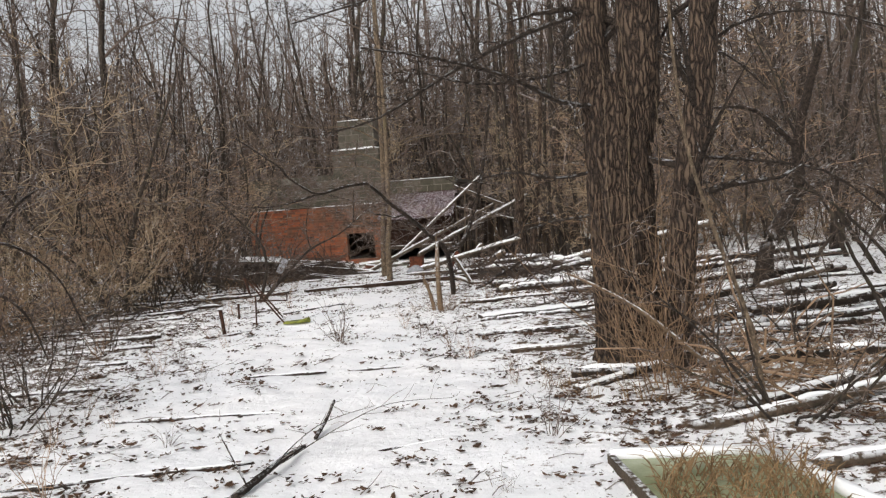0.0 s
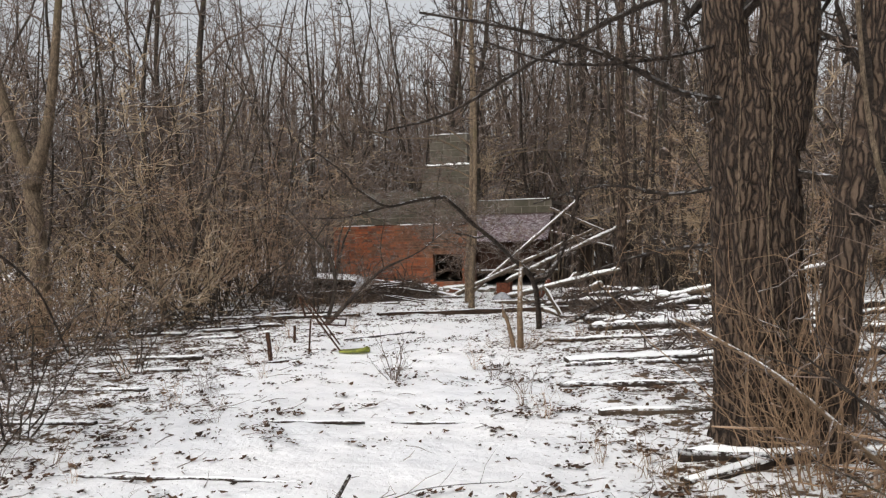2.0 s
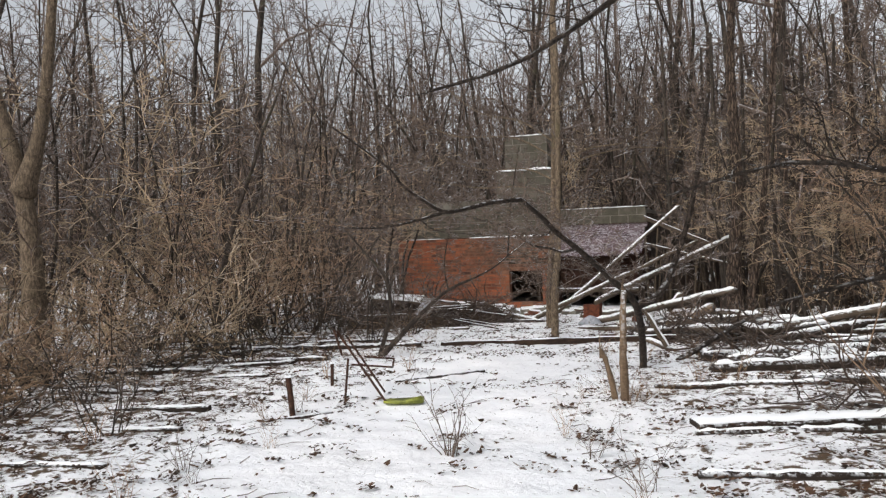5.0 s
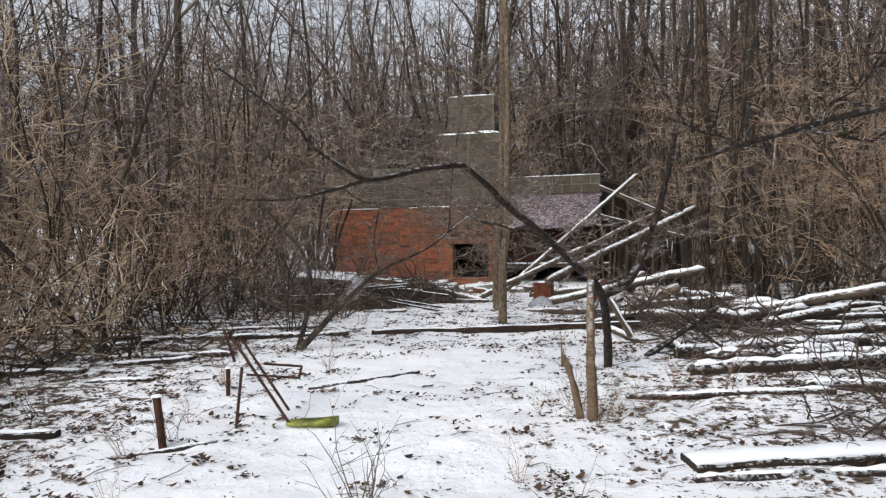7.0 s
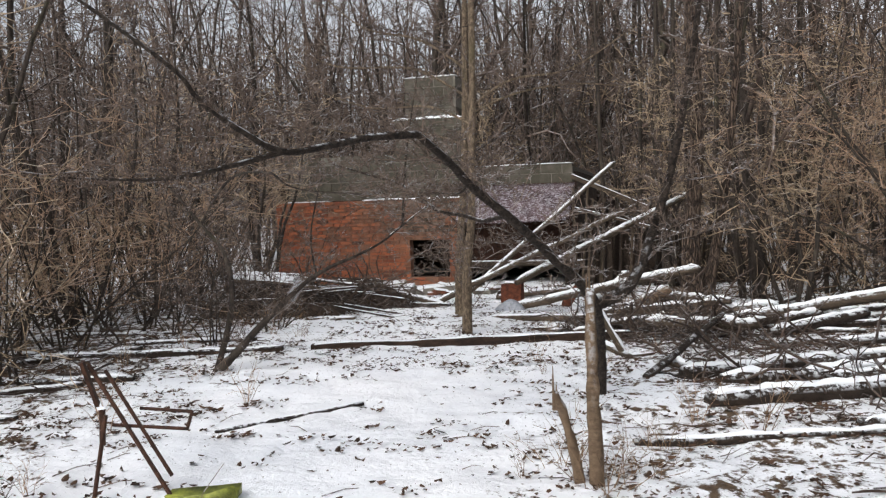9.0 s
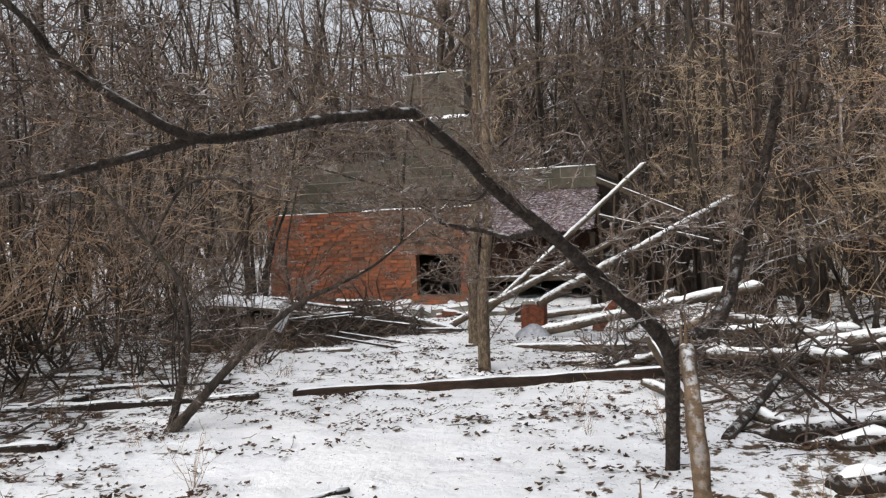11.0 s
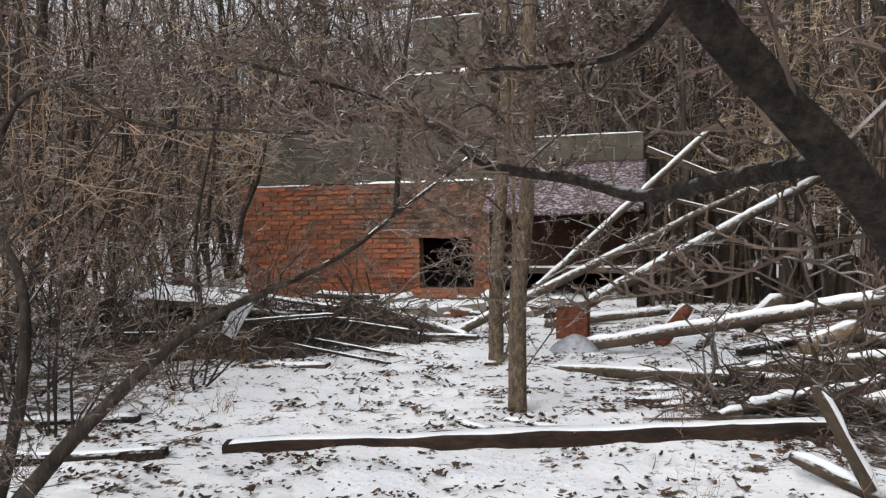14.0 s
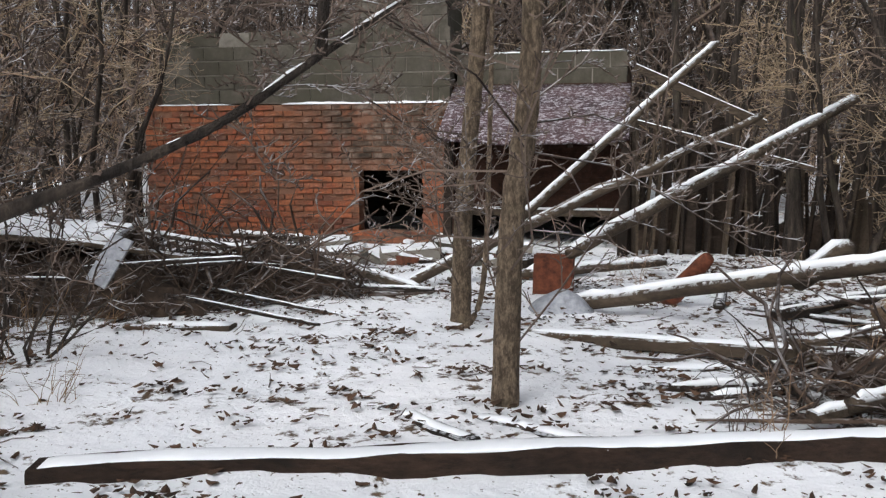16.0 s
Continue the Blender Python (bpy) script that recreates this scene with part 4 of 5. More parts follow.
    tagged(more, "thin tan shoots in front of a big tree", "shoots")


big_tree()


def explicit_tree(name, place, stems, mat, twig, label, seed, count=9, depth=1, ratio=0.3, sides=9, thin=0.004, category="tree", lo=0.25):
    """A tree whose stems follow given courses. A stem: points and radii at its two ends."""
    rng = random.Random(seed)
    root = tagged(empty(name, place), label, category)
    crown = Geo()
    for pts, r0, r1 in stems:
        pts = [tuple(Vector(p) - Vector(place)) for p in pts]
        path = smooth_path(pts, 6)
        n = len(path)
        rad = [(r0 + (r1 - r0) * i / (n - 1)) * (1 + 0.16 * noise.noise((i * 0.9, seed, 0))) * (1 + 0.45 * max(0, 1 - i / 5) * (r0 > 0.07)) for i in range(n)]
        g = Geo()
        g.tube(path, rad, sides)
        part("trunk" if r0 > 0.035 else "limb", g, mat, root, smooth=True)
        if count:
            sprout(crown, rng, path, max(0.007, r0 * 0.18), max(0.004, r1 * 0.4), count, depth, lo, ratio, 1.1, 0.0, thin)
    if count:
        part("crown", crown, twig, root)
    return root


# two slim trees before the building
explicit_tree("slim_tree", (-2.57, 18.0, 0), [([(-2.57, 18.0, -0.1), (-2.57, 18.0, 0.1), (-2.55, 18, 0.81), (-2.49, 18, 1.3), (-2.47, 18, 1.8), (-2.42, 18.0, 4), (-2.5, 18, 7.5)], 0.067, 0.033),
              ([(-2.46, 18, 2.5), (-3.0, 18.1, 2.75), (-3.8, 18.2, 2.8), (-4.6, 18.1, 3.1)], 0.018, 0.006), ([(-2.44, 18, 3.1), (-3.0, 17.9, 3.5), (-3.7, 17.8, 3.7), (-4.3, 17.9, 4.2)], 0.018, 0.006),
              ([(-2.45, 18, 2.7), (-2.0, 18.1, 3.0), (-1.3, 18.2, 3.1), (-0.6, 18.2, 3.5)], 0.018, 0.006)],
              M_BARK, M_TWIG, "slim straight tree with grey-brown bark", 201, 26, 2, 0.26, 14, 0.0036, lo=0.2)
explicit_tree("slim_tree", (-3.13, 19.8, 0), [([(-3.13, 19.8, -0.1), (-3.13, 19.8, 0.1), (-3.11, 19.8, 0.83), (-3.01, 19.8, 2.1), (-2.95, 19.8, 4), (-2.9, 19.8, 7)], 0.078, 0.032),
              ([(-3.0, 19.8, 2.4), (-3.6, 19.9, 2.6), (-4.6, 20.1, 2.65), (-5.8, 20.2, 2.9)], 0.02, 0.006), ([(-2.98, 19.8, 3.1), (-3.7, 19.7, 3.5), (-4.8, 19.6, 3.6), (-5.6, 19.7, 4.0)], 0.02, 0.006),
              ([(-2.98, 19.8, 2.8), (-2.3, 20, 3.1), (-1.5, 20.1, 3.2), (-0.6, 20.2, 3.1)], 0.02, 0.006)],
              M_BARK, M_TWIG, "slim straight tree with grey-brown bark, vine beside it", 202, 26, 2, 0.26, 14, 0.0036, lo=0.22)
explicit_tree("vine", (-3.0, 19.6, 0), [([(-3.15, 19.62, -0.02), (-3.02, 19.62, 0.06), (-2.95, 19.65, 0.35), (-2.93, 19.7, 1.2), (-2.92, 19.72, 2.4), (-2.93, 19.75, 3.6)], 0.022, 0.012)],
              M_BARK, M_TWIG, "grey woody vine hanging beside a slim tree", 203, 0, category="vine")

# the bent tree that arches over the way
explicit_tree("bent_tree", (-0.76, 14.75, 0),
              [([(-0.73, 15.05, -0.1), (-0.71, 14.9, 0.36), (-0.72, 14.5, 0.80), (-0.97, 14.33, 1.11), (-1.19, 14.0, 1.39), (-1.43, 13.75, 1.64), (-1.52, 13.55, 1.79), (-1.68, 13.37, 1.97)], 0.046, 0.023),
               ([(-1.68, 13.37, 1.97), (-1.91, 13.1, 1.94), (-2.08, 12.85, 1.88), (-2.23, 12.6, 1.84), (-2.36, 12.4, 1.94), (-2.56, 12.3, 2.11), (-2.66, 12.2, 2.28), (-3.2, 12.1, 2.7)], 0.025, 0.010),
               ([(-2.23, 12.6, 1.84), (-2.51, 12.4, 1.75), (-2.82, 12.3, 1.7), (-3.3, 12.2, 1.72)], 0.018, 0.006),
               ([(-0.70, 14.6, 0.76), (-0.46, 14.7, 0.9), (-0.29, 15.0, 1.32), (-0.1, 15.1, 2.0), (0.1, 15.2, 3.2)], 0.052, 0.02),
               ([(-1.25, 14.05, 1.44), (-1.40, 14.35, 1.42), (-1.56, 14.6, 1.40), (-1.72, 14.62, 1.445), (-1.87, 14.62, 1.47), (-1.97, 14.7, 1.5), (-2.12, 14.85, 1.60), (-2.38, 15.0, 1.73), (-2.62, 15.05, 1.80), (-3.0, 15.1, 1.92)], 0.019, 0.006),
               ([(-1.45, 13.72, 1.66), (-1.55, 13.85, 1.6), (-1.8, 14.0, 1.62)], 0.008, 0.003)],
              M_BARK_DARK, M_TWIG, "dark crooked tree arching low over the way", 210, 22, 2, 0.36, 10, 0.003)

# the slanting tree with snow along it
lean_stem = [(-4.5, 15.5, -0.05), (-4.3, 15.5, 0.12), (-3.91, 15.52, 0.5), (-3.53, 15.75, 0.88), (-3.16, 15.98, 1.07), (-2.95, 16.12, 1.19), (-2.77, 16.3, 1.36), (-2.59, 16.5, 1.53), (-2.4, 16.7, 1.72)]
leaner = explicit_tree("slanting_tree", (-4.5, 15.5, 0),
                       [(lean_stem[:5], 0.05, 0.0125), (lean_stem[4:], 0.0125, 0.007),
                        ([(-4.5, 15.55, -0.05), (-4.33, 15.6, 0.62), (-4.5, 15.8, 1.1), (-4.85, 15.9, 1.45), (-5.4, 16, 2.0)], 0.034, 0.010),
                        ([(-2.78, 16.3, 1.35), (-2.76, 16.3, 1.6), (-2.72, 16.32, 2.1), (-2.6, 16.4, 2.9)], 0.016, 0.006),
                        ([(-4.82, 15.9, 1.42), (-4.3, 15.6, 1.85), (-3.71, 15.25, 1.88), (-3.5, 15.2, 1.76), (-3.29, 15.2, 1.70), (-3.0, 15.2, 1.67), (-2.66, 15.2, 1.64)], 0.014, 0.004),
                        ([(-3.5, 15.78, 0.89), (-3.6, 15.9, 1.3), (-3.5, 16.0, 1.9)], 0.012, 0.005)],
                       M_FOREST, M_TWIG, "slanting thin tree with snow along its stem", 220, 20, 2, 0.36, 9, 0.0022)
q = smooth_path([tuple(Vector(p) - Vector((-4.5, 15.5, 0))) for p in lean_stem[4:]], 6)
for a, b in ((2, 6), (8, 12), (13, 19), (20, 23)):
    g = Geo()
    g.sweep(q[a:b], cap_sections(b - a, 0.007, 0.005, random.Random(a), 0.008))
    part("snow_cap", g, M_SNOW, leaner, smooth=True)

# standing trees on the far side of the woodpile, and an old fruit tree
explicit_tree("old_tree", (0.07, 20.4, 0), [([(0.07, 20.4, -0.1), (0.05, 20.4, 1.0), (0.15, 20.4, 2.5), (0.1, 20.5, 5), (0.4, 20.6, 9)], 0.15, 0.05), ([(0.2, 20.45, -0.1), (0.4, 20.5, 1.0), (0.6, 20.5, 2.5), (0.9, 20.6, 6)], 0.09, 0.03)],
              M_BARK_BIG, M_TWIG, "old tree with two greenish-brown stems by the woodpile", 230, 15, 2, 0.18, 10, 0.004)
explicit_tree("old_tree", (2.15, 24.9, 0), [([(2.15, 24.9, -0.1), (2.15, 24.9, 1.5), (2.3, 25, 4), (2.2, 25, 8)], 0.15, 0.05), ([(2.3, 24.9, 0.6), (2.7, 24.9, 2.2), (3.2, 25, 5)], 0.10, 0.03)],
              M_BARK_BIG, M_TWIG, "old forked tree at the edge of the thicket", 231, 15, 2, 0.2, 10, 0.004)
explicit_tree("fruit_tree", (4.2, 14.0, 0), [([(4.2, 14.0, -0.1), (4.3, 14, 0.6), (4.75, 14, 1.4), (4.8, 14, 2.2), (5.2, 14, 3.6)], 0.13, 0.05), ([(4.7, 14, 1.3), (5.3, 13.9, 1.5), (5.9, 13.8, 1.2), (6.3, 13.8, 0.6)], 0.05, 0.015), ([(4.78, 14, 2.0), (4.2, 13.9, 2.6), (3.6, 13.9, 2.7)], 0.05, 0.015)],
              M_BARK_DARK, M_TWIG, "old leaning fruit tree with drooping limbs", 232, 18, 2, 0.3, 10, 0.004)
rng = random.Random(91)
for i, (x, y) in enumerate(((-1.35, 24.9), (-0.95, 25.3), (-0.5, 24.7), (-0.1, 25.2), (0.35, 24.4), (0.8, 25.0), (1.3, 24.3), (-0.3, 23.9), (1.7, 23.6))):
    b = rng.uniform(-0.25, 0.3)
    explicit_tree("thicket_tree", (x, y, 0), [([(x, y, -0.1), (x + b * 0.3, y, 0.8), (x + b, y, 2.4), (x + b * 1.3, y, 6)], rng.uniform(0.06, 0.11), 0.03)],
                  M_FOREST, M_TWIG, "brown-barked tree standing behind the fence", 300 + i, 12, 1, 0.2, 8, 0.005)
explicit_tree("thin_birch", (2.75, 6.6, 0), [([(2.78, 6.6, -0.05), (2.7, 6.62, 0.6), (2.5, 6.7, 1.3), (2.35, 6.75, 2.0), (2.3, 6.8, 3.2)], 0.018, 0.010)],
              M_BARK, M_TWIG, "thin pale leaning stem with peeling bark", 233, 8, 1, 0.2, 8, 0.003)
explicit_tree("gnarled_shrub", (-2.88, 6.4, 0), [([(-2.88, 6.4, -0.05), (-3.0, 6.42, 0.2), (-3.14, 6.45, 0.5), (-3.3, 6.5, 1.1), (-3.45, 6.6, 1.9)], 0.04, 0.02),
                                                    ([(-3.12, 6.45, 0.45), (-3.05, 6.5, 1.0), (-2.95, 6.55, 1.35), (-2.7, 6.6, 1.75), (-2.5, 6.65, 1.9)], 0.022, 0.008),
                                                    ([(-3.28, 6.5, 1.05), (-2.95, 6.5, 1.15), (-2.7, 6.6, 0.95), (-2.6, 6.7, 0.55)], 0.016, 0.006),
                                                    ([(-3.35, 6.5, 1.4), (-3.0, 6.8, 1.5), (-2.75, 7.1, 1.2), (-2.65, 7.3, 0.7)], 0.014, 0.006)],
              M_BARK_DARK, M_TWIG, "gnarled low shrub with arching dark branches", 236, 15, 2, 0.34, 8, 0.003)
explicit_tree("forked_tree", (-7.6, 12.4, 0), [([(-7.6, 12.4, -0.1), (-7.55, 12.4, 1.2), (-7.7, 12.4, 2.4), (-8.3, 12.4, 4.2), (-8.8, 12.4, 7)], 0.16, 0.05), ([(-7.68, 12.4, 2.3), (-7.3, 12.4, 3.3), (-7.0, 12.4, 5.5)], 0.11, 0.04)],
              M_BARK, M_TWIG, "forked tree with grey bark at the edge of the thicket", 234, 16, 2, 0.22, 10, 0.004)


# the broken dead stump
def dead_stump():
    root = tagged(empty("dead_stump", (-0.56, 12.72, 0)), "splintered pale dead stump with dry grass round it", "stump")
    for pts, r in ((((0.02, 0, -0.05), (0.0, 0.08, 0.35), (-0.03, 0.3, 0.8), (-0.05, 0.48, 1.0)), 0.038), (((-0.06, 0, -0.05), (-0.13, 0.02, 0.3), (-0.2, 0.03, 0.5)), 0.026)):
        g = Geo()
        path = smooth_path(pts, 6)
        n = len(path)
        g.tube(path, [r * (1.5 if i == 0 else 1.15 - 0.5 * i / n) for i in range(n)], 8)
        for k in range(len(g.v)):
            v = g.v[k]
            g.v[k] = (v[0] + 0.012 * noise.noise((v[0] * 30, v[1] * 30, v[2] * 5)), v[1] + 0.012 * noise.noise((v[1] * 30, v[0] * 30, v[2] * 5 + 9)), v[2])
        part("stem", g, M_WOOD_PALE, root, smooth=True)
        for q in range(4):
            t = Geo()
            a, e = q * 1.6 + r * 40, path[-1]
            t.tube([(e[0] + math.cos(a) * r * 0.35, e[1] + math.sin(a) * r * 0.35, e[2] - 0.1), (e[0] + math.cos(a) * r * 0.5, e[1] + math.sin(a) * r * 0.5, e[2] + 0.04 + 0.05 * (q % 3))], [r * 0.35, 0.002], 5)
            part("splinter", t, M_WOOD_PALE, root)
    tuft = bush(160, 0.5, 18, M_TWIG_TAN, 0.9, 0.003, 2, 0, "grass_tuft", 0.16, 0.0016)
    tuft.location = (-0.5, 12.68, 0)
    tagged(tuft, "dry tan grass round a dead stump", "grass")


dead_stump()

# low shrubs and weeds standing in the snow
shrub = bush(150, 0.75, 14, M_TWIG, 0.5, 0.005, 3, 0, "shrub", 0.05, 0.0022)
shrub.location = (-1.38, 10.45, 0)
tagged(shrub, "small bare shrub standing in the snow", "shrub")
weeds = [bush(151 + i, 0.45, 7, (M_TWIG_TAN, M_TWIG, M_TWIG_RUST)[i], 0.6, 0.003, 3, 0, "weed", 0.02, 0.0018) for i in range(3)]
rng = random.Random(42)
spots = []
while len(spots) < 70:
    y = rng.uniform(5, 21.5)
    x = rng.uniform(edge_left(y), edge_right(y))
    if abs(x - way_x(y)) > 0.9:
        spots.append((x, y))
spread_out(weeds, spots, rng, "thin dry weed stalks in the snow", "weed", "weeds", 0.5, 1.4)


tufts = [bush(170 + i, 0.42, 16, M_GRASS, 0.7, 0.0032, 2, 0, "grass_tuft", 0.14, 0.0018) for i in range(2)]
spread_out(tufts, [(-5.75, 18.95), (-6.1, 18.8), (-5.4, 19.15), (-6.5, 18.7), (-4.6, 17.6), (-0.35, 12.9), (-0.75, 13.1), (-0.2, 13.5), (1.3, 7.7), (1.6, 7.3), (2.0, 7.0), (-6.9, 16.6)], rng, "tuft of dry tan grass", "grass", "dry grass tufts", 0.7, 1.2)


# ---- loose things ----
def rusty_frame():
    """An old folding frame of rusty tube and flat iron, with a lime-green broken seat on the ground."""
    root = tagged(empty("folding_frame", (-2.9, 12.1, 0)), "rusty folded metal chair frame with broken lime-green seat", "chair frame")

    def bar(a, b, r=0.011, name="bar", mat=M_IRON):
        g = Geo()
        o = Vector((-2.9, 12.1, 0))
        g.tube([tuple(Vector(a) - o), tuple(lerp(Vector(a) - o, Vector(b) - o, 0.5)), tuple(Vector(b) - o)], [r] * 3, 7)
        part(name, g, mat, root)

    bar((-3.30, 12.25, 0.68), (-2.70, 12.1, 0.02), 0.012)
    bar((-3.23, 12.3, 0.64), (-2.76, 12.2, 0.10), 0.011)
    bar((-3.14, 12.17, 0.42), (-3.07, 11.95, 0.0), 0.012)
    bar((-3.12, 12.2, 0.36), (-2.72, 12.3, 0.33), 0.01)
    bar((-3.05, 12.35, 0.42), (-2.75, 12.4, 0.40), 0.01)
    bar((-2.72, 12.3, 0.33), (-2.75, 12.4, 0.40), 0.01)
    g = Geo()
    g.sweep([(-0.42, 0.12, 0.70), (-0.36, 0.16, 0.45)], [[(-0.05, -0.01), (0.05, -0.01), (0.05, 0.01), (-0.05, 0.01)]] * 2)
    part("plate", g, M_IRON, root)
    g = Geo()
    pts = [(0.18, 0.0, 0.035), (0.3, 0.02, 0.035), (0.42, 0.05, 0.04), (0.55, 0.08, 0.05)]
    g.sweep(pts, [[(-0.03, -0.02), (0.03, -0.02), (0.05, 0.006), (0.0, 0.0), (-0.05, 0.01)], [(-0.05, -0.02), (0.05, -0.02), (0.07, 0.012), (0, -0.008), (-0.07, 0.016)],
                  [(-0.05, -0.025), (0.05, -0.025), (0.07, 0.02), (0, -0.008), (-0.07, 0.016)], [(-0.05, -0.03), (0.05, -0.03), (0.07, 0.05), (0, 0.0), (-0.07, 0.02)]])
    part("seat", g, M_GREEN, root, "broken lime-green plastic seat", True)


rusty_frame()


def iron_stake(x, y, h, r, lean):
    root = tagged(empty("stake", (x, y, 0)), "rusty iron stake standing in the snow", "stake", "stakes")
    g = Geo()
    g.tube([(0, 0, -0.05), (lean * 0.5, 0, h / 2), (lean, 0, h)], [r, r * 0.95, r], 8)
    part("rod", g, M_IRON, root)
    g = Geo()
    g.tube([(lean, 0, h), (lean, 0, h + 0.012)], [r * 1.5, r * 1.2], 8)
    part("snow_cap", g, M_SNOW, root)


iron_stake(-3.3, 11.4, 0.35, 0.028, -0.04)
iron_stake(-3.75, 12.9, 0.26, 0.02, 0.01)


def trough():
    """A shallow wooden frame of greenish ice with dead grass in it."""
    root = tagged(empty("cold_frame", (2.25, 5.3, 0)), "shallow wooden frame of greenish ice and dead grass", "garden frame")
    c = [(1.72, 5.58), (1.98, 4.6), (2.95, 4.6), (2.58, 5.62)]
    for i in range(4):
        a, b = c[i], c[(i + 1) % 4]
        g = Geo()
        g.sweep([(a[0] - 2.25, a[1] - 5.3, 0), (b[0] - 2.25, b[1] - 5.3, 0)], [[(-0.018, -0.05), (0.018, -0.05), (0.018, 0.055), (-0.018, 0.055)]] * 2)
        w = part("side_board", g, M_WOOD, root)
        if i in (2, 3):
            s = Geo()
            s.sweep([(a[0] - 2.25, a[1] - 5.3, 0), lerp((a[0] - 2.25, a[1] - 5.3, 0), (b[0] - 2.25, b[1] - 5.3, 0), 0.5), (b[0] - 2.25, b[1] - 5.3, 0)],
                    [[(-0.04, 0.02), (0.045, 0.02), (0.03, 0.078), (-0.025, 0.08)]] * 3)
            part("snow_cap", s, M_SNOW, w, smooth=True)
    g = Geo()
    n = 12
    for j in range(n + 1):
        for i in range(n + 1):
            l, r = lerp((*c[0], 0), (*c[1], 0), j / n), lerp((*c[3], 0), (*c[2], 0), j / n)
            p = lerp(l, r, i / n)
            g.v.append((p[0] - 2.25, p[1] - 5.3, 0.03 + 0.006 * noise.noise((p[0] * 6, p[1] * 6, 0))))
    for j in range(n):
        for i in range(n):
            a = j * (n + 1) + i
            g.f.append((a, a + n + 1, a + n + 2, a + 1))
    part("ice", g, M_ICE, root, "pale green ice", True)
    rng = random.Random(9)
    g = Geo()
    for _ in range(420):
        x, y = rng.uniform(-0.3, 0.5), rng.uniform(-0.75, 0.12)
        h = rng.uniform(0.05, 0.2)
        a = rng.uniform(0, 6.283)
        g.tube([(x, y, 0.03), (x + math.cos(a) * h * 0.5, y + math.sin(a) * h * 0.5, 0.03 + h * 0.7), (x + math.cos(a) * h, y + math.sin(a) * h, 0.03 + h * 0.75)], [0.004, 0.003, 0.001], 3, False)
    part("dead_grass", g, M_GRASS, root, "matted tan dead grass")


trough()


def rust_box():
    root = tagged(empty("rusty_box", (-2.62, 21.1, 0)), "open rusty sheet-metal box on the snow", "metal box")
    g = Geo()
    g.box(-0.16, 0.15, -0.1, -0.085, 0.0, 0.33, 0.008, random.Random(1))
    g.box(-0.16, -0.145, -0.084, 0.2, 0.0, 0.31, 0.006, random.Random(2))
    g.box(0.135, 0.15, -0.084, 0.2, 0.0, 0.35, 0.006, random.Random(3))
    g.box(-0.144, 0.134, 0.19, 0.205, 0.0, 0.3, 0.006, random.Random(4))
    part("shell", g, M_RUST, root)


rust_box()


def heap(name, x, y, rx, ry, h, mat, label, category, seed, lumps=6.0, kind=""):
    g = Geo()
    n, m = 22, 9
    for j in range(m + 1):
        for i in range(n):
            a, t = 6.2832 * i / n, j / m
            k = 1 + 0.3 * noise.noise((math.cos(a) * 1.6 + seed, math.sin(a) * 1.6, t))
            px, py = math.cos(a) * rx * t * k, math.sin(a) * ry * t * k
            g.v.append((px, py, max(-0.05, h * (1 - t * t) * (1 + 0.5 * noise.noise((px * lumps + seed, py * lumps, 0))) - 0.05 * t)))
    for j in range(m):
        for i in range(n):
            a, b = j * n + i, j * n + (i + 1) % n
            g.f.append((a, a + n, b + n, b))
    ob = part(name, g, mat, None, smooth=True)
    ob.location = (x, y, 0)
    return tagged(ob, label, category, kind=kind)


heap("metal_sheet", -2.52, 20.3, 0.3, 0.2, 0.17, M_SHEET, "crumpled grey frosted metal sheet", "sheet", 3, 2.0)
heap("brush_mound", -6.25, 20.05, 1.45, 0.8, 0.46, M_EARTH_ROOM_SHADE, "dark heap of brush and rotting wood", "brush heap", 5, 3.0)
heap("brush_mound", -4.95, 20.9, 0.85, 0.55, 0.34, M_EARTH_ROOM_SHADE, "dark heap of brush and rotting wood", "brush heap", 8, 3.0)
heap("clod", -3.42, 19.35, 0.13, 0.08, 0.03, M_EARTH_ROOM_SHADE, "dark clod of leaves and earth in the snow", "clod", 6, 14.0)
heap("brush_mound", 0.7, 25.4, 1.3, 0.6, 0.55, M_EARTH_ROOM_SHADE, "dark heap of rotting boards behind a fence", "brush heap", 25, 3.0)
heap("brush_mound", -1.2, 25.0, 1.1, 0.6, 0.6, M_EARTH_ROOM_SHADE, "dark heap of rotting boards behind a fence", "brush heap", 15, 3.0)
heap("brush_mound", -0.5, 18.6, 0.75, 0.5, 0.26, M_EARTH_ROOM_SHADE, "low dark heap of brush and bark", "brush heap", 19, 3.0)
heap("brush_mound", 0.0, 19.3, 1.1, 0.8, 0.22, M_EARTH_ROOM_SHADE, "low dark heap of brush and bark", "brush heap", 12, 3.0)


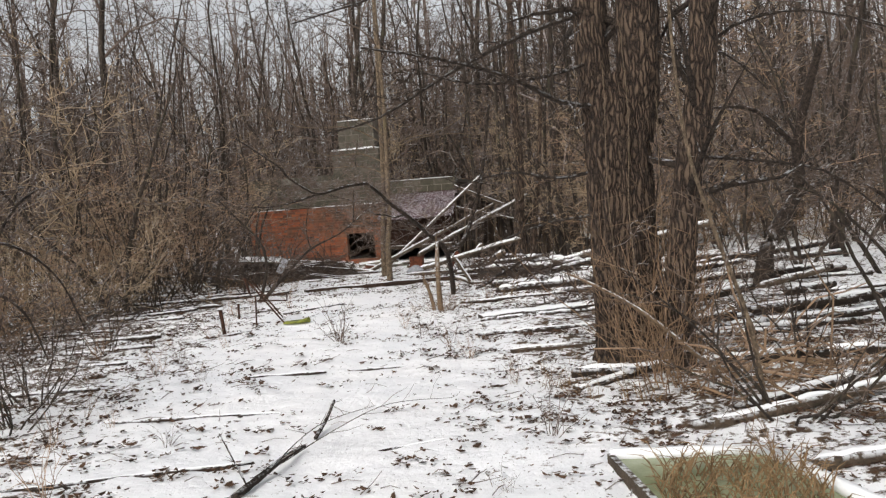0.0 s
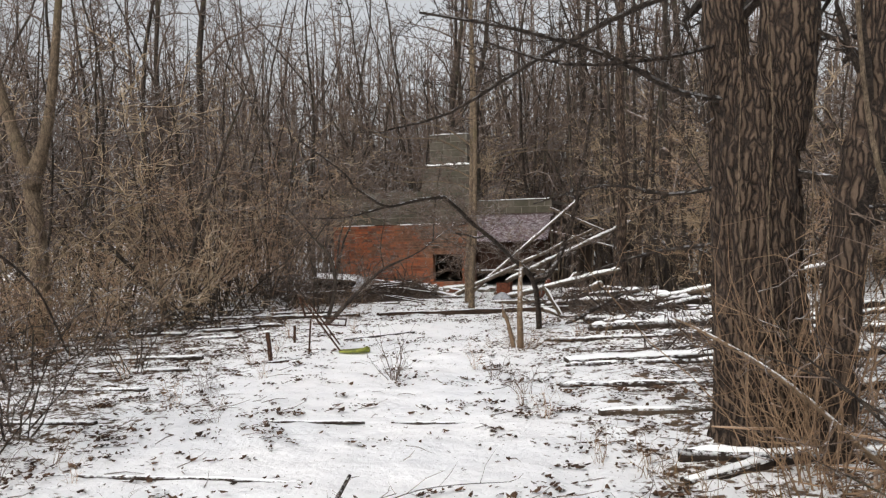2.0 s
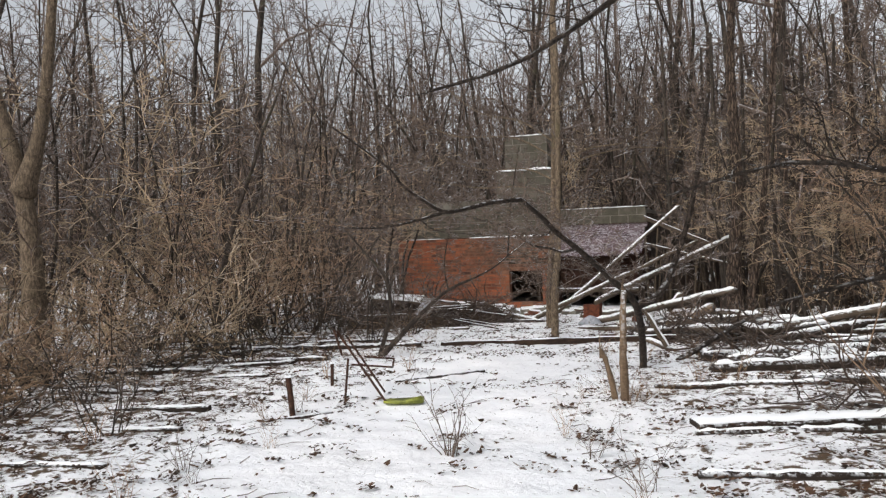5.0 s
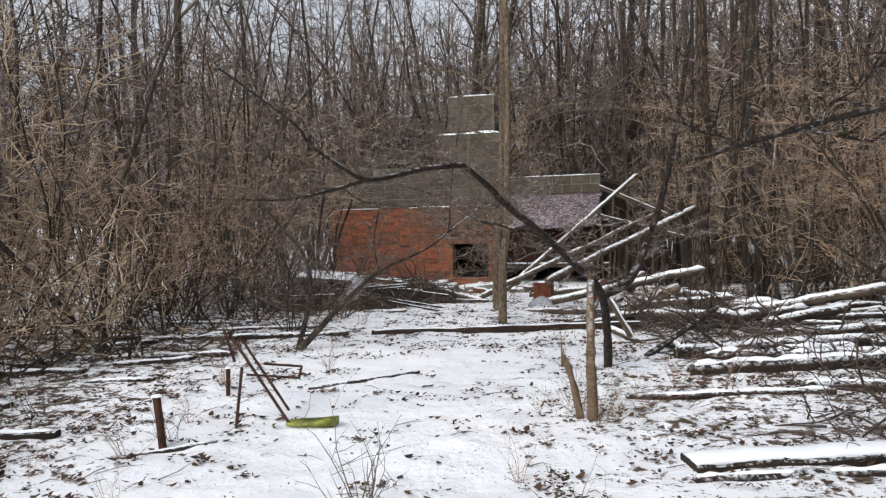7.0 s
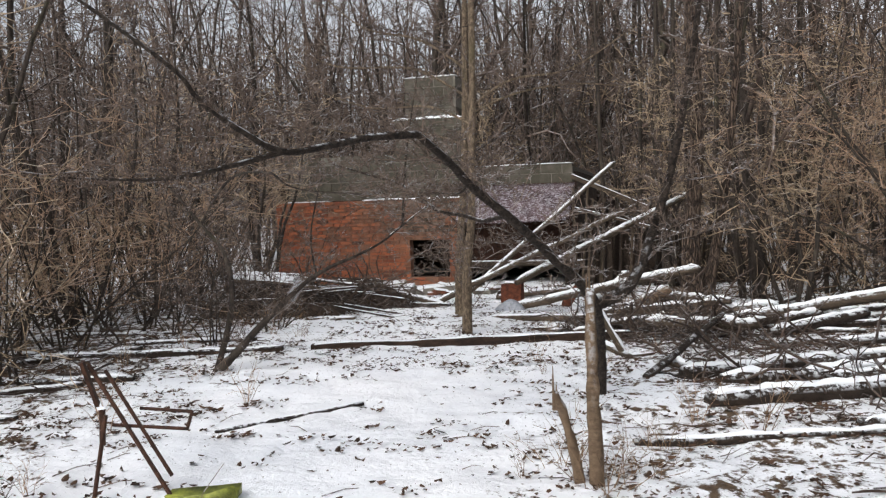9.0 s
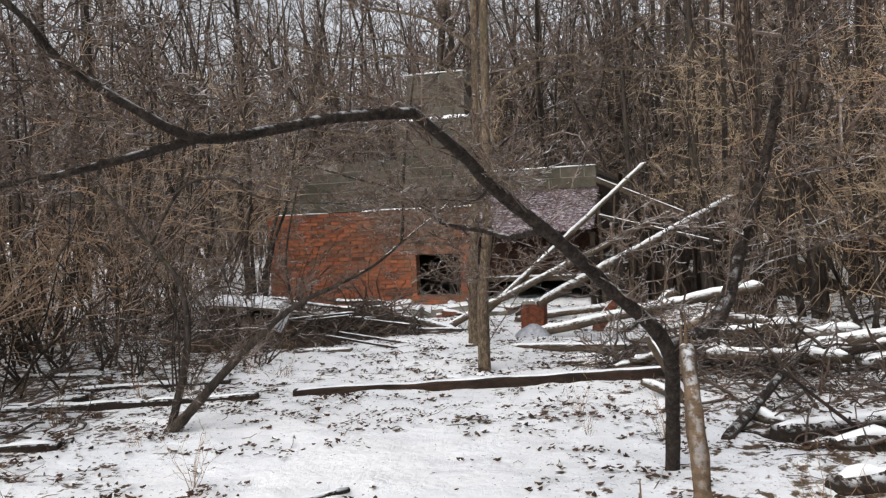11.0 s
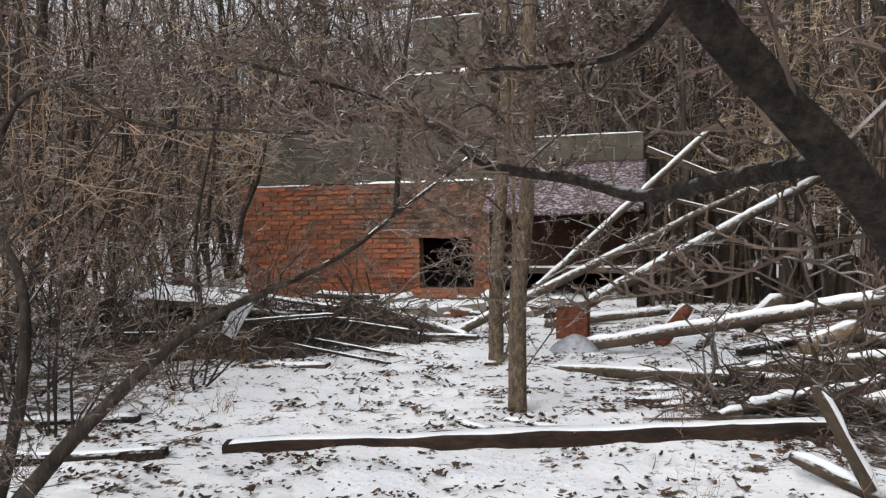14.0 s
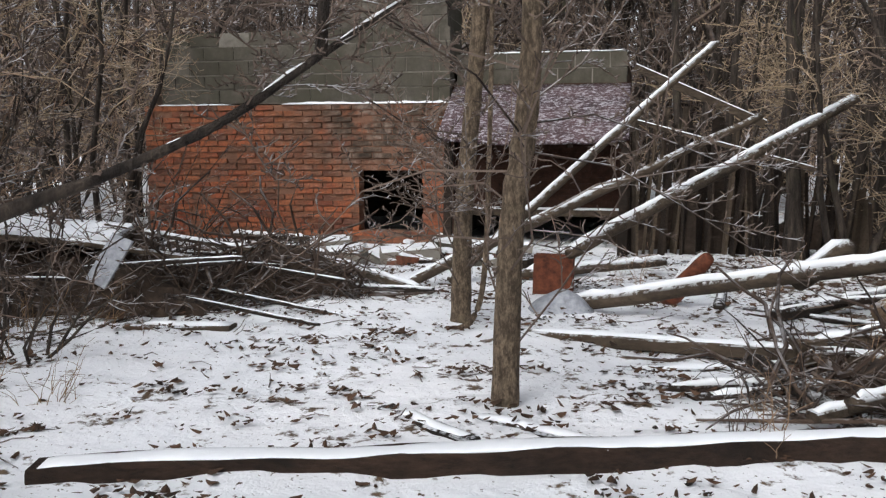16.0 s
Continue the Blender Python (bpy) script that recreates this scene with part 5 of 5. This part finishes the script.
def loose_twigs(x, y, rx, ry, h, count, seed, mat, label):
    """Crooked broken twigs and a few stout sticks in a loose heap."""
    rng = random.Random(seed)
    g = Geo()
    for _ in range(count):
        a, q = rng.uniform(0, 6.283), math.sqrt(rng.random())
        p = (math.cos(a) * rx * q, math.sin(a) * ry * q, h * (1 - q * q) * rng.uniform(0.2, 1.1))
        d = rand_dir(rng)
        d.z *= 0.6
        stout = rng.random() < 0.14
        L = rng.uniform(0.4, 1.1) if stout else rng.uniform(0.15, 0.6)
        pts, _ = limb_points(rng, p, d, L, 4, 0.55, -0.08)
        pts = [(u, v, max(w, 0.01)) for u, v, w in pts]
        r = rng.uniform(0.008, 0.016) if stout else 0.003 + 0.006 * rng.random() ** 2
        g.tube(pts, [r, r * 0.95, r * 0.85, r * 0.7, r * 0.45], 5 if stout else 4, stout)
    ob = part("brushwood", g, mat)
    ob.location = (x, y, 0)
    tagged(ob, label, "brushwood", kind="stuff")


loose_twigs(-6.2, 20.0, 1.5, 0.7, 0.6, 900, 1, M_BRUSH, "tangled brushwood on a heap")
loose_twigs(-4.9, 20.7, 0.9, 0.6, 0.5, 520, 2, M_BRUSH, "tangled brushwood on a heap")
loose_twigs(-0.55, 18.55, 1.0, 0.75, 0.26, 620, 3, M_BRUSH, "tangled brushwood among the logs")
loose_twigs(0.9, 16.4, 1.4, 1.2, 0.2, 200, 4, M_BRUSH, "tangled brushwood among the logs")
loose_twigs(1.3, 15.4, 1.2, 0.8, 0.22, 130, 14, M_BRUSH, "dark tangle of brushwood over fallen logs")
loose_twigs(0.1, 17.7, 0.9, 0.7, 0.34, 300, 16, M_BRUSH, "dark tangle of brushwood over fallen logs")
loose_twigs(2.9, 8.6, 1.0, 1.2, 0.16, 170, 17, M_TWIG_RUST, "brown brushwood lying beside a big tree")
loose_twigs(1.7, 12.9, 0.8, 0.9, 0.12, 180, 18, M_BRUSH, "broken brushwood lying between logs")
loose_twigs(2.6, 10.6, 1.3, 1.6, 0.12, 150, 7, M_BRUSH, "broken brushwood lying between logs")
loose_twigs(2.2, 14.2, 1.4, 1.4, 0.14, 150, 8, M_BRUSH, "broken brushwood lying between logs")
loose_twigs(-6.4, 15.0, 1.2, 2.2, 0.12, 160, 9, M_BRUSH, "broken brushwood along the thicket")
loose_twigs(3.2, 7.4, 1.0, 0.8, 0.25, 160, 6, M_TWIG_TAN, "tangled brushwood beside the big tree")


def panel(name, place, size, rot, mat, label, category, snow):
    g = Geo()
    sx, sy, sz = size
    g.box(-sx, sx, -sy, sy, -sz, sz, 0.008, random.Random(7))
    ob = part(name, g, mat)
    ob.matrix_basis = pose(*place, *rot)
    tagged(ob, label, category)
    if snow:
        c = Geo()
        c.box(-sx * 0.96, sx * 0.96, -sy * 0.96, sy * 0.96, sz + 0.006, sz + 0.03, 0.008, random.Random(3))
        part("snow_cap", c, M_SNOW, ob)


panel("old_door", (-6.2, 19.85, 0.53), (0.5, 0.24, 0.02), (8, 4, 12), M_WOOD, "old panel lying on a brush heap under snow", "panel", True)
panel("sheet_metal", (-5.47, 19.38, 0.40), (0.075, 0.01, 0.18), (-12, 28, 8), M_SHEET, "bent pale metal sheet standing against a heap", "sheet", False)

# boards and thick branches thrown on the brush heap
rng = random.Random(83)
for i in range(4):
    x, y, a, L = rng.uniform(-7.2, -5.0), rng.uniform(19.3, 20.6), rng.uniform(-0.7, 0.9), rng.uniform(0.5, 1.2)
    z = 0.45 - 0.2 * abs(x + 6.2) + rng.uniform(-0.06, 0.1)
    timber("board", (x, y, z), (x + L * math.cos(a), y + L * math.sin(a) * 0.5, z - rng.uniform(0.0, 0.16)), 0.1, 0.03, M_WOOD, "broken board with snow on a brush heap", "board", rng, 0.02)
for i in range(8):
    x, y, a, L = rng.uniform(-7.0, -4.9), rng.uniform(19.2, 20.8), rng.uniform(-0.9, 1.2), rng.uniform(0.6, 1.4)
    z = 0.3 - 0.12 * abs(x + 6.2) + rng.uniform(-0.04, 0.1)
    timber("branch", (x, y, z), (x + L * math.cos(a), y + L * math.sin(a) * 0.6, z + rng.uniform(-0.2, 0.1)), 0.035, 0.035, M_BARK_DARK, "dark broken branch on a brush heap", "branch", rng, 0.006, True)

# rubble at the foot of the wall
rng = random.Random(31)
for i in range(46):
    x, y = rng.uniform(-6.3, -3.0), rng.uniform(22.6, 24.2)
    s = rng.uniform(0.06, 0.2)
    g = Geo()
    g.box(-s, s, -s * 0.6, s * 0.6, 0, s * rng.uniform(0.35, 0.8), s * 0.12, rng)
    ob = part("rubble_piece", g, rng.choice((M_CONCRETE, M_BLOCK, M_WOOD_WET, M_BRICK)))
    ob.matrix_basis = pose(x, y, -0.02, rng.uniform(-10, 10), rng.uniform(-10, 10), rng.uniform(0, 180))
    tagged(ob, "broken piece of masonry with snow at the wall's foot", "rubble", "rubble")
    if rng.random() < 0.65:
        c = Geo()
        top = max(v[2] for v in g.v)
        c.box(-s * 0.9, s * 0.9, -s * 0.52, s * 0.52, top * 0.96, top + 0.025, 0.01, rng)
        part("snow_cap", c, M_SNOW, ob)

for x, y, sx, sy, sz in ((-4.95, 22.3, 0.34, 0.2, 0.16), (-4.3, 22.9, 0.3, 0.18, 0.14), (-5.6, 23.6, 0.4, 0.2, 0.12)):
    g = Geo()
    g.box(-sx, sx, -sy, sy, 0, sz, 0.02, rng)
    ob = part("broken_slab", g, M_CONCRETE)
    ob.matrix_basis = pose(x, y, -0.02, 3, -4, rng.uniform(-20, 20))
    tagged(ob, "broken concrete slab under snow", "rubble", "rubble")
    c = Geo()
    c.box(-sx * 0.95, sx * 0.95, -sy * 0.95, sy * 0.95, sz - 0.01, sz + 0.035, 0.012, rng)
    part("snow_cap", c, M_SNOW, ob)


# ---- single pieces of wood in the pile ----
rng = random.Random(61)
timber("stump", (-0.66, 16.76, -0.03), (-0.95, 16.6, 0.52), 0.07, 0.06, M_WOOD, "slanting broken stump plastered with snow", "stump", rng, 0.03, True)
timber("log", (-0.6, 16.7, -0.02), (-1.0, 16.95, 0.08), 0.09, 0.08, M_WOOD, "short curved log plastered with snow", "log", rng, 0.03, True)
timber("log_chunk", (-1.72, 20.75, 0.0), (-1.45, 20.5, 0.34), 0.16, 0.15, M_RUST, "rust-red rotten log chunk by a fallen trunk", "log", rng, 0.02, True)
timber("log_chunk", (-0.98, 19.9, 0.25), (-0.72, 19.7, 0.55), 0.14, 0.13, M_WOOD, "sawn log chunk with snow on a pile", "log", rng, 0.04, True)
timber("log_chunk", (-0.6, 19.6, 0.1), (-0.2, 19.45, 0.32), 0.18, 0.17, M_WOOD_PALE, "pale sawn log chunk on a pile", "log", rng, 0.03, True)
timber("board", (-1.2, 18.95, 0.1), (0.4, 19.35, 0.22), 0.1, 0.06, M_WOOD, "snow-covered board on a pile of wood", "board", rng, 0.04)
timber("board", (-1.3, 17.95, 0.03), (-0.2, 18.6, 0.16), 0.07, 0.045, M_WOOD, "snow-covered board on a pile of wood", "board", rng, 0.035)
for p0, p1, w, mat, snow, label in (((-0.3, 19.35, 0.0), (1.1, 19.45, 0.05), 0.21, M_WOOD, 0.05, "thick log under snow on a woodpile"),
                                    ((-1.0, 19.1, 0.06), (-0.45, 19.25, 0.12), 0.11, M_WOOD, 0.04, "short log under snow on a woodpile"),
                                    ((-0.35, 20.05, 0.2), (0.5, 19.3, 0.2), 0.12, M_WOOD, 0.04, "log lying across a woodpile"),
                                    ((-2.13, 18.75, -0.02), (-1.4, 18.9, 0.0), 0.06, M_WOOD_WET, 0.02, "thin dark log in front of a woodpile"),
                                    ((-1.98, 18.37, -0.02), (-1.25, 18.62, 0.0), 0.075, M_WOOD_WET, 0.025, "thin dark log in front of a woodpile"),
                                    ((-1.42, 18.78, 0.04), (-1.08, 17.95, -0.02), 0.10, M_BARK_DARK, 0.0, "grey log slanting off a woodpile"),
                                    ((-1.15, 18.0, 0.06), (-0.8, 18.2, 0.1), 0.08, M_WOOD, 0.035, "short log under snow on a woodpile"),
                                    ((-0.27, 16.42, -0.02), (0.02, 16.03, 0.0), 0.11, M_WOOD, 0.045, "short log plastered with snow"),
                                    ((-0.3, 16.0, -0.01), (0.45, 15.2, 0.0), 0.045, M_BARK_DARK, 0.0, "dark bare branch lying over logs"),
                                    ((0.2, 15.4, -0.02), (1.7, 16.05, 0.0), 0.17, M_WOOD_WET, 0.05, "thick dark log under snow"),
                                    ((-0.4, 15.7, -0.02), (0.32, 17.4, 0.3), 0.08, M_BARK_DARK, 0.0, "stout brown branch propped on a log"),
                                    ((-0.5, 18.0, 0.1), (0.7, 17.7, 0.12), 0.13, M_WOOD, 0.05, "thick log under snow on a woodpile"),
                                    ((0.1, 18.3, 0.02), (1.5, 18.9, 0.1), 0.12, M_WOOD_WET, 0.045, "dark log under snow on a woodpile")):
    timber("log", p0, p1, w, w * 0.92, mat, label, "log", rng, snow, True, "old woodpile")
timber("log", (-3.05, 21.9, 0.0), (-1.7, 22.2, 0.1), 0.12, 0.1, M_WOOD, "snow-covered log before the lean-to", "log", rng, 0.04, True)
explicit_tree("fallen_branch", (-0.3, 5.4, 0), [([(-0.36, 5.08, 0.0), (-0.31, 5.35, 0.03), (-0.27, 5.65, 0.05), (-0.25, 5.95, 0.03)], 0.026, 0.012), ([(-0.26, 6.2, 0.01), (-0.27, 6.5, 0.07), (-0.27, 6.7, 0.15)], 0.015, 0.01),
                                                 ([(-0.27, 5.6, 0.03), (-0.05, 6.0, 0.12), (0.2, 6.5, 0.16), (0.55, 7.1, 0.05)], 0.004, 0.0018), ([(-0.3, 5.4, 0.03), (-0.1, 5.8, 0.2), (0.15, 6.3, 0.2)], 0.004, 0.0018),
                                                 ([(-0.33, 5.2, 0.02), (-0.5, 5.4, 0.12), (-0.62, 5.5, 0.25)], 0.006, 0.003)],
              M_BARK_DARK, M_TWIG, "dark broken branch with thin twigs on the snow", 240, 8, 0, 0.2, 7, 0.0018, category="branch")


# ---- dead leaves on the snow ----
def leaves():
    rng = random.Random(17)
    g = Geo()
    count = 0
    while count < 56000:
        cy = 3.2 + 20.5 * rng.random() ** 1.25
        cx = rng.uniform(-6.8, 4.6)
        c = litter(cx, cy) * 0.9 + 0.10
        if rng.random() > c * max(0.05, 0.5 + 1.1 * noise.noise((cx * 1.9, cy * 1.9, 4)) + 0.9 * noise.noise((cx * 5, cy * 5, 8))):
            continue
        heavy = rng.choice((1, 1, 2, 4, 6, 9, 12))
        reach = 0.012 * math.sqrt(heavy)
        for _ in range(heavy):
            count += 1
            x, y = cx + rng.gauss(0, reach * 1.6), cy + rng.gauss(0, reach)
            s = rng.uniform(0.009, 0.022) + 0.018 * rng.random() ** 4
            a, b = rng.uniform(0, 6.283), rng.uniform(0.2, 0.75)
            ca, sa = math.cos(a) * s, math.sin(a) * s
            z = height(x, y) + 0.004 + 0.002 * rng.random() * heavy
            k = len(g.v)
            curl = rng.uniform(0.1, 1.0) * s
            g.v += [(x - ca, y - sa, z + curl * rng.random()), (x + sa * b - ca * 0.4, y - ca * b - sa * 0.4, z), (x + sa * b * 0.7 + ca * 0.5, y - ca * b * 0.7 + sa * 0.5, z + curl * 0.4),
                    (x + ca, y + sa, z + curl), (x - sa * b * 0.8 + ca * 0.4, y + ca * b * 0.8 + sa * 0.4, z + curl * 0.7), (x - sa * b - ca * 0.3, y + ca * b - sa * 0.3, z + curl * 0.2)]
            g.f += [(k, k + 1, k + 2, k + 3), (k, k + 3, k + 4, k + 5)]
    tiny = Geo()
    for _ in range(2600):
        y = 3.2 + 20 * rng.random() ** 1.2
        x = rng.uniform(-7, 4.5)
        if rng.random() > litter(x, y) + 0.12:
            continue
        a, L = rng.gauss(0.3, 0.8), rng.uniform(0.05, 0.3)
        z = height(x, y) + 0.004
        tiny.tube([(x, y, z), (x + math.cos(a) * L * 0.5, y + math.sin(a) * L * 0.5 + 0.01, z + 0.012), (x + math.cos(a) * L, y + math.sin(a) * L, z + rng.choice((0, 0, 0.05)))], [0.004, 0.0035, 0.002], 3, False)
    tagged(part("twig_litter", tiny, M_TWIG), "small broken twigs scattered on the snow", "twigs", kind="stuff")
    tagged(part("fallen_leaves", g, M_LEAF), "scattered dead brown leaves on the snow", "leaves", kind="stuff")


leaves()


# ---- bricks of the front wall ----
def bricks():
    rng = random.Random(2)
    near, far, meshes = [], Geo(), {}
    for r in range(23):
        x = WX0 - (BRICK / 2 if r % 2 else 0)
        while x < WX1 - 0.01:
            a, b = max(x, WX0), min(x + BRICK, WX1)
            x += BRICK
            pieces = [(a, b)]
            if HZ0 - 0.01 < r * COURSE < HZ1 - 0.02:
                pieces = [(u, min(v, HX0)) for u, v in pieces if u < HX0 - 0.03] + [(max(u, HX1), v) for u, v in pieces if v > HX1 + 0.03]
            for u, v in pieces:
                if v - u < 0.05 or rng.random() < 0.05:
                    continue
                near.append((u, v, r))
    near.sort(key=lambda q: -q[0])
    for i, (u, v, r) in enumerate(near):
        z, w = r * COURSE, v - u
        out = rng.uniform(-0.010, 0.006) + (0.02 if rng.random() < 0.06 else 0)
        if i < 300:
            key = round(w, 2)
            if key not in meshes:
                q = Geo()
                q.box(0.006, key - 0.006, 0, 0.09, 0.006, COURSE - 0.006, 0.007, rng)
                meshes[key] = q.mesh("brick", M_BRICK)
            ob = new("brick", meshes[key])
            ob.parent = FRONT
            ob.location = (u, WALL_Y + out, z)
        else:
            far.box(u + 0.006, v - 0.006, WALL_Y + out, WALL_Y + 0.09, z + 0.006, z + COURSE - 0.006, 0.007, rng)
    ob = part("brickwork", far, M_BRICK_FAR, FRONT)
    ob["kind"] = "stuff"
    # Recess bricks, with the roof's shade painted into their colour.
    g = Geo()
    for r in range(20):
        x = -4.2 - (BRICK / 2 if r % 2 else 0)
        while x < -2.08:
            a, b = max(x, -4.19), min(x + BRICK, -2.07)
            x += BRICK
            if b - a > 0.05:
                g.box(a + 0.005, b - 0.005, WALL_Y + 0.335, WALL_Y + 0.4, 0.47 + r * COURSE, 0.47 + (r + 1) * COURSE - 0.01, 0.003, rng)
    ob = part("brickwork", g, M_BRICK_SHADED, RECESS)
    ob["kind"] = "stuff"


bricks()
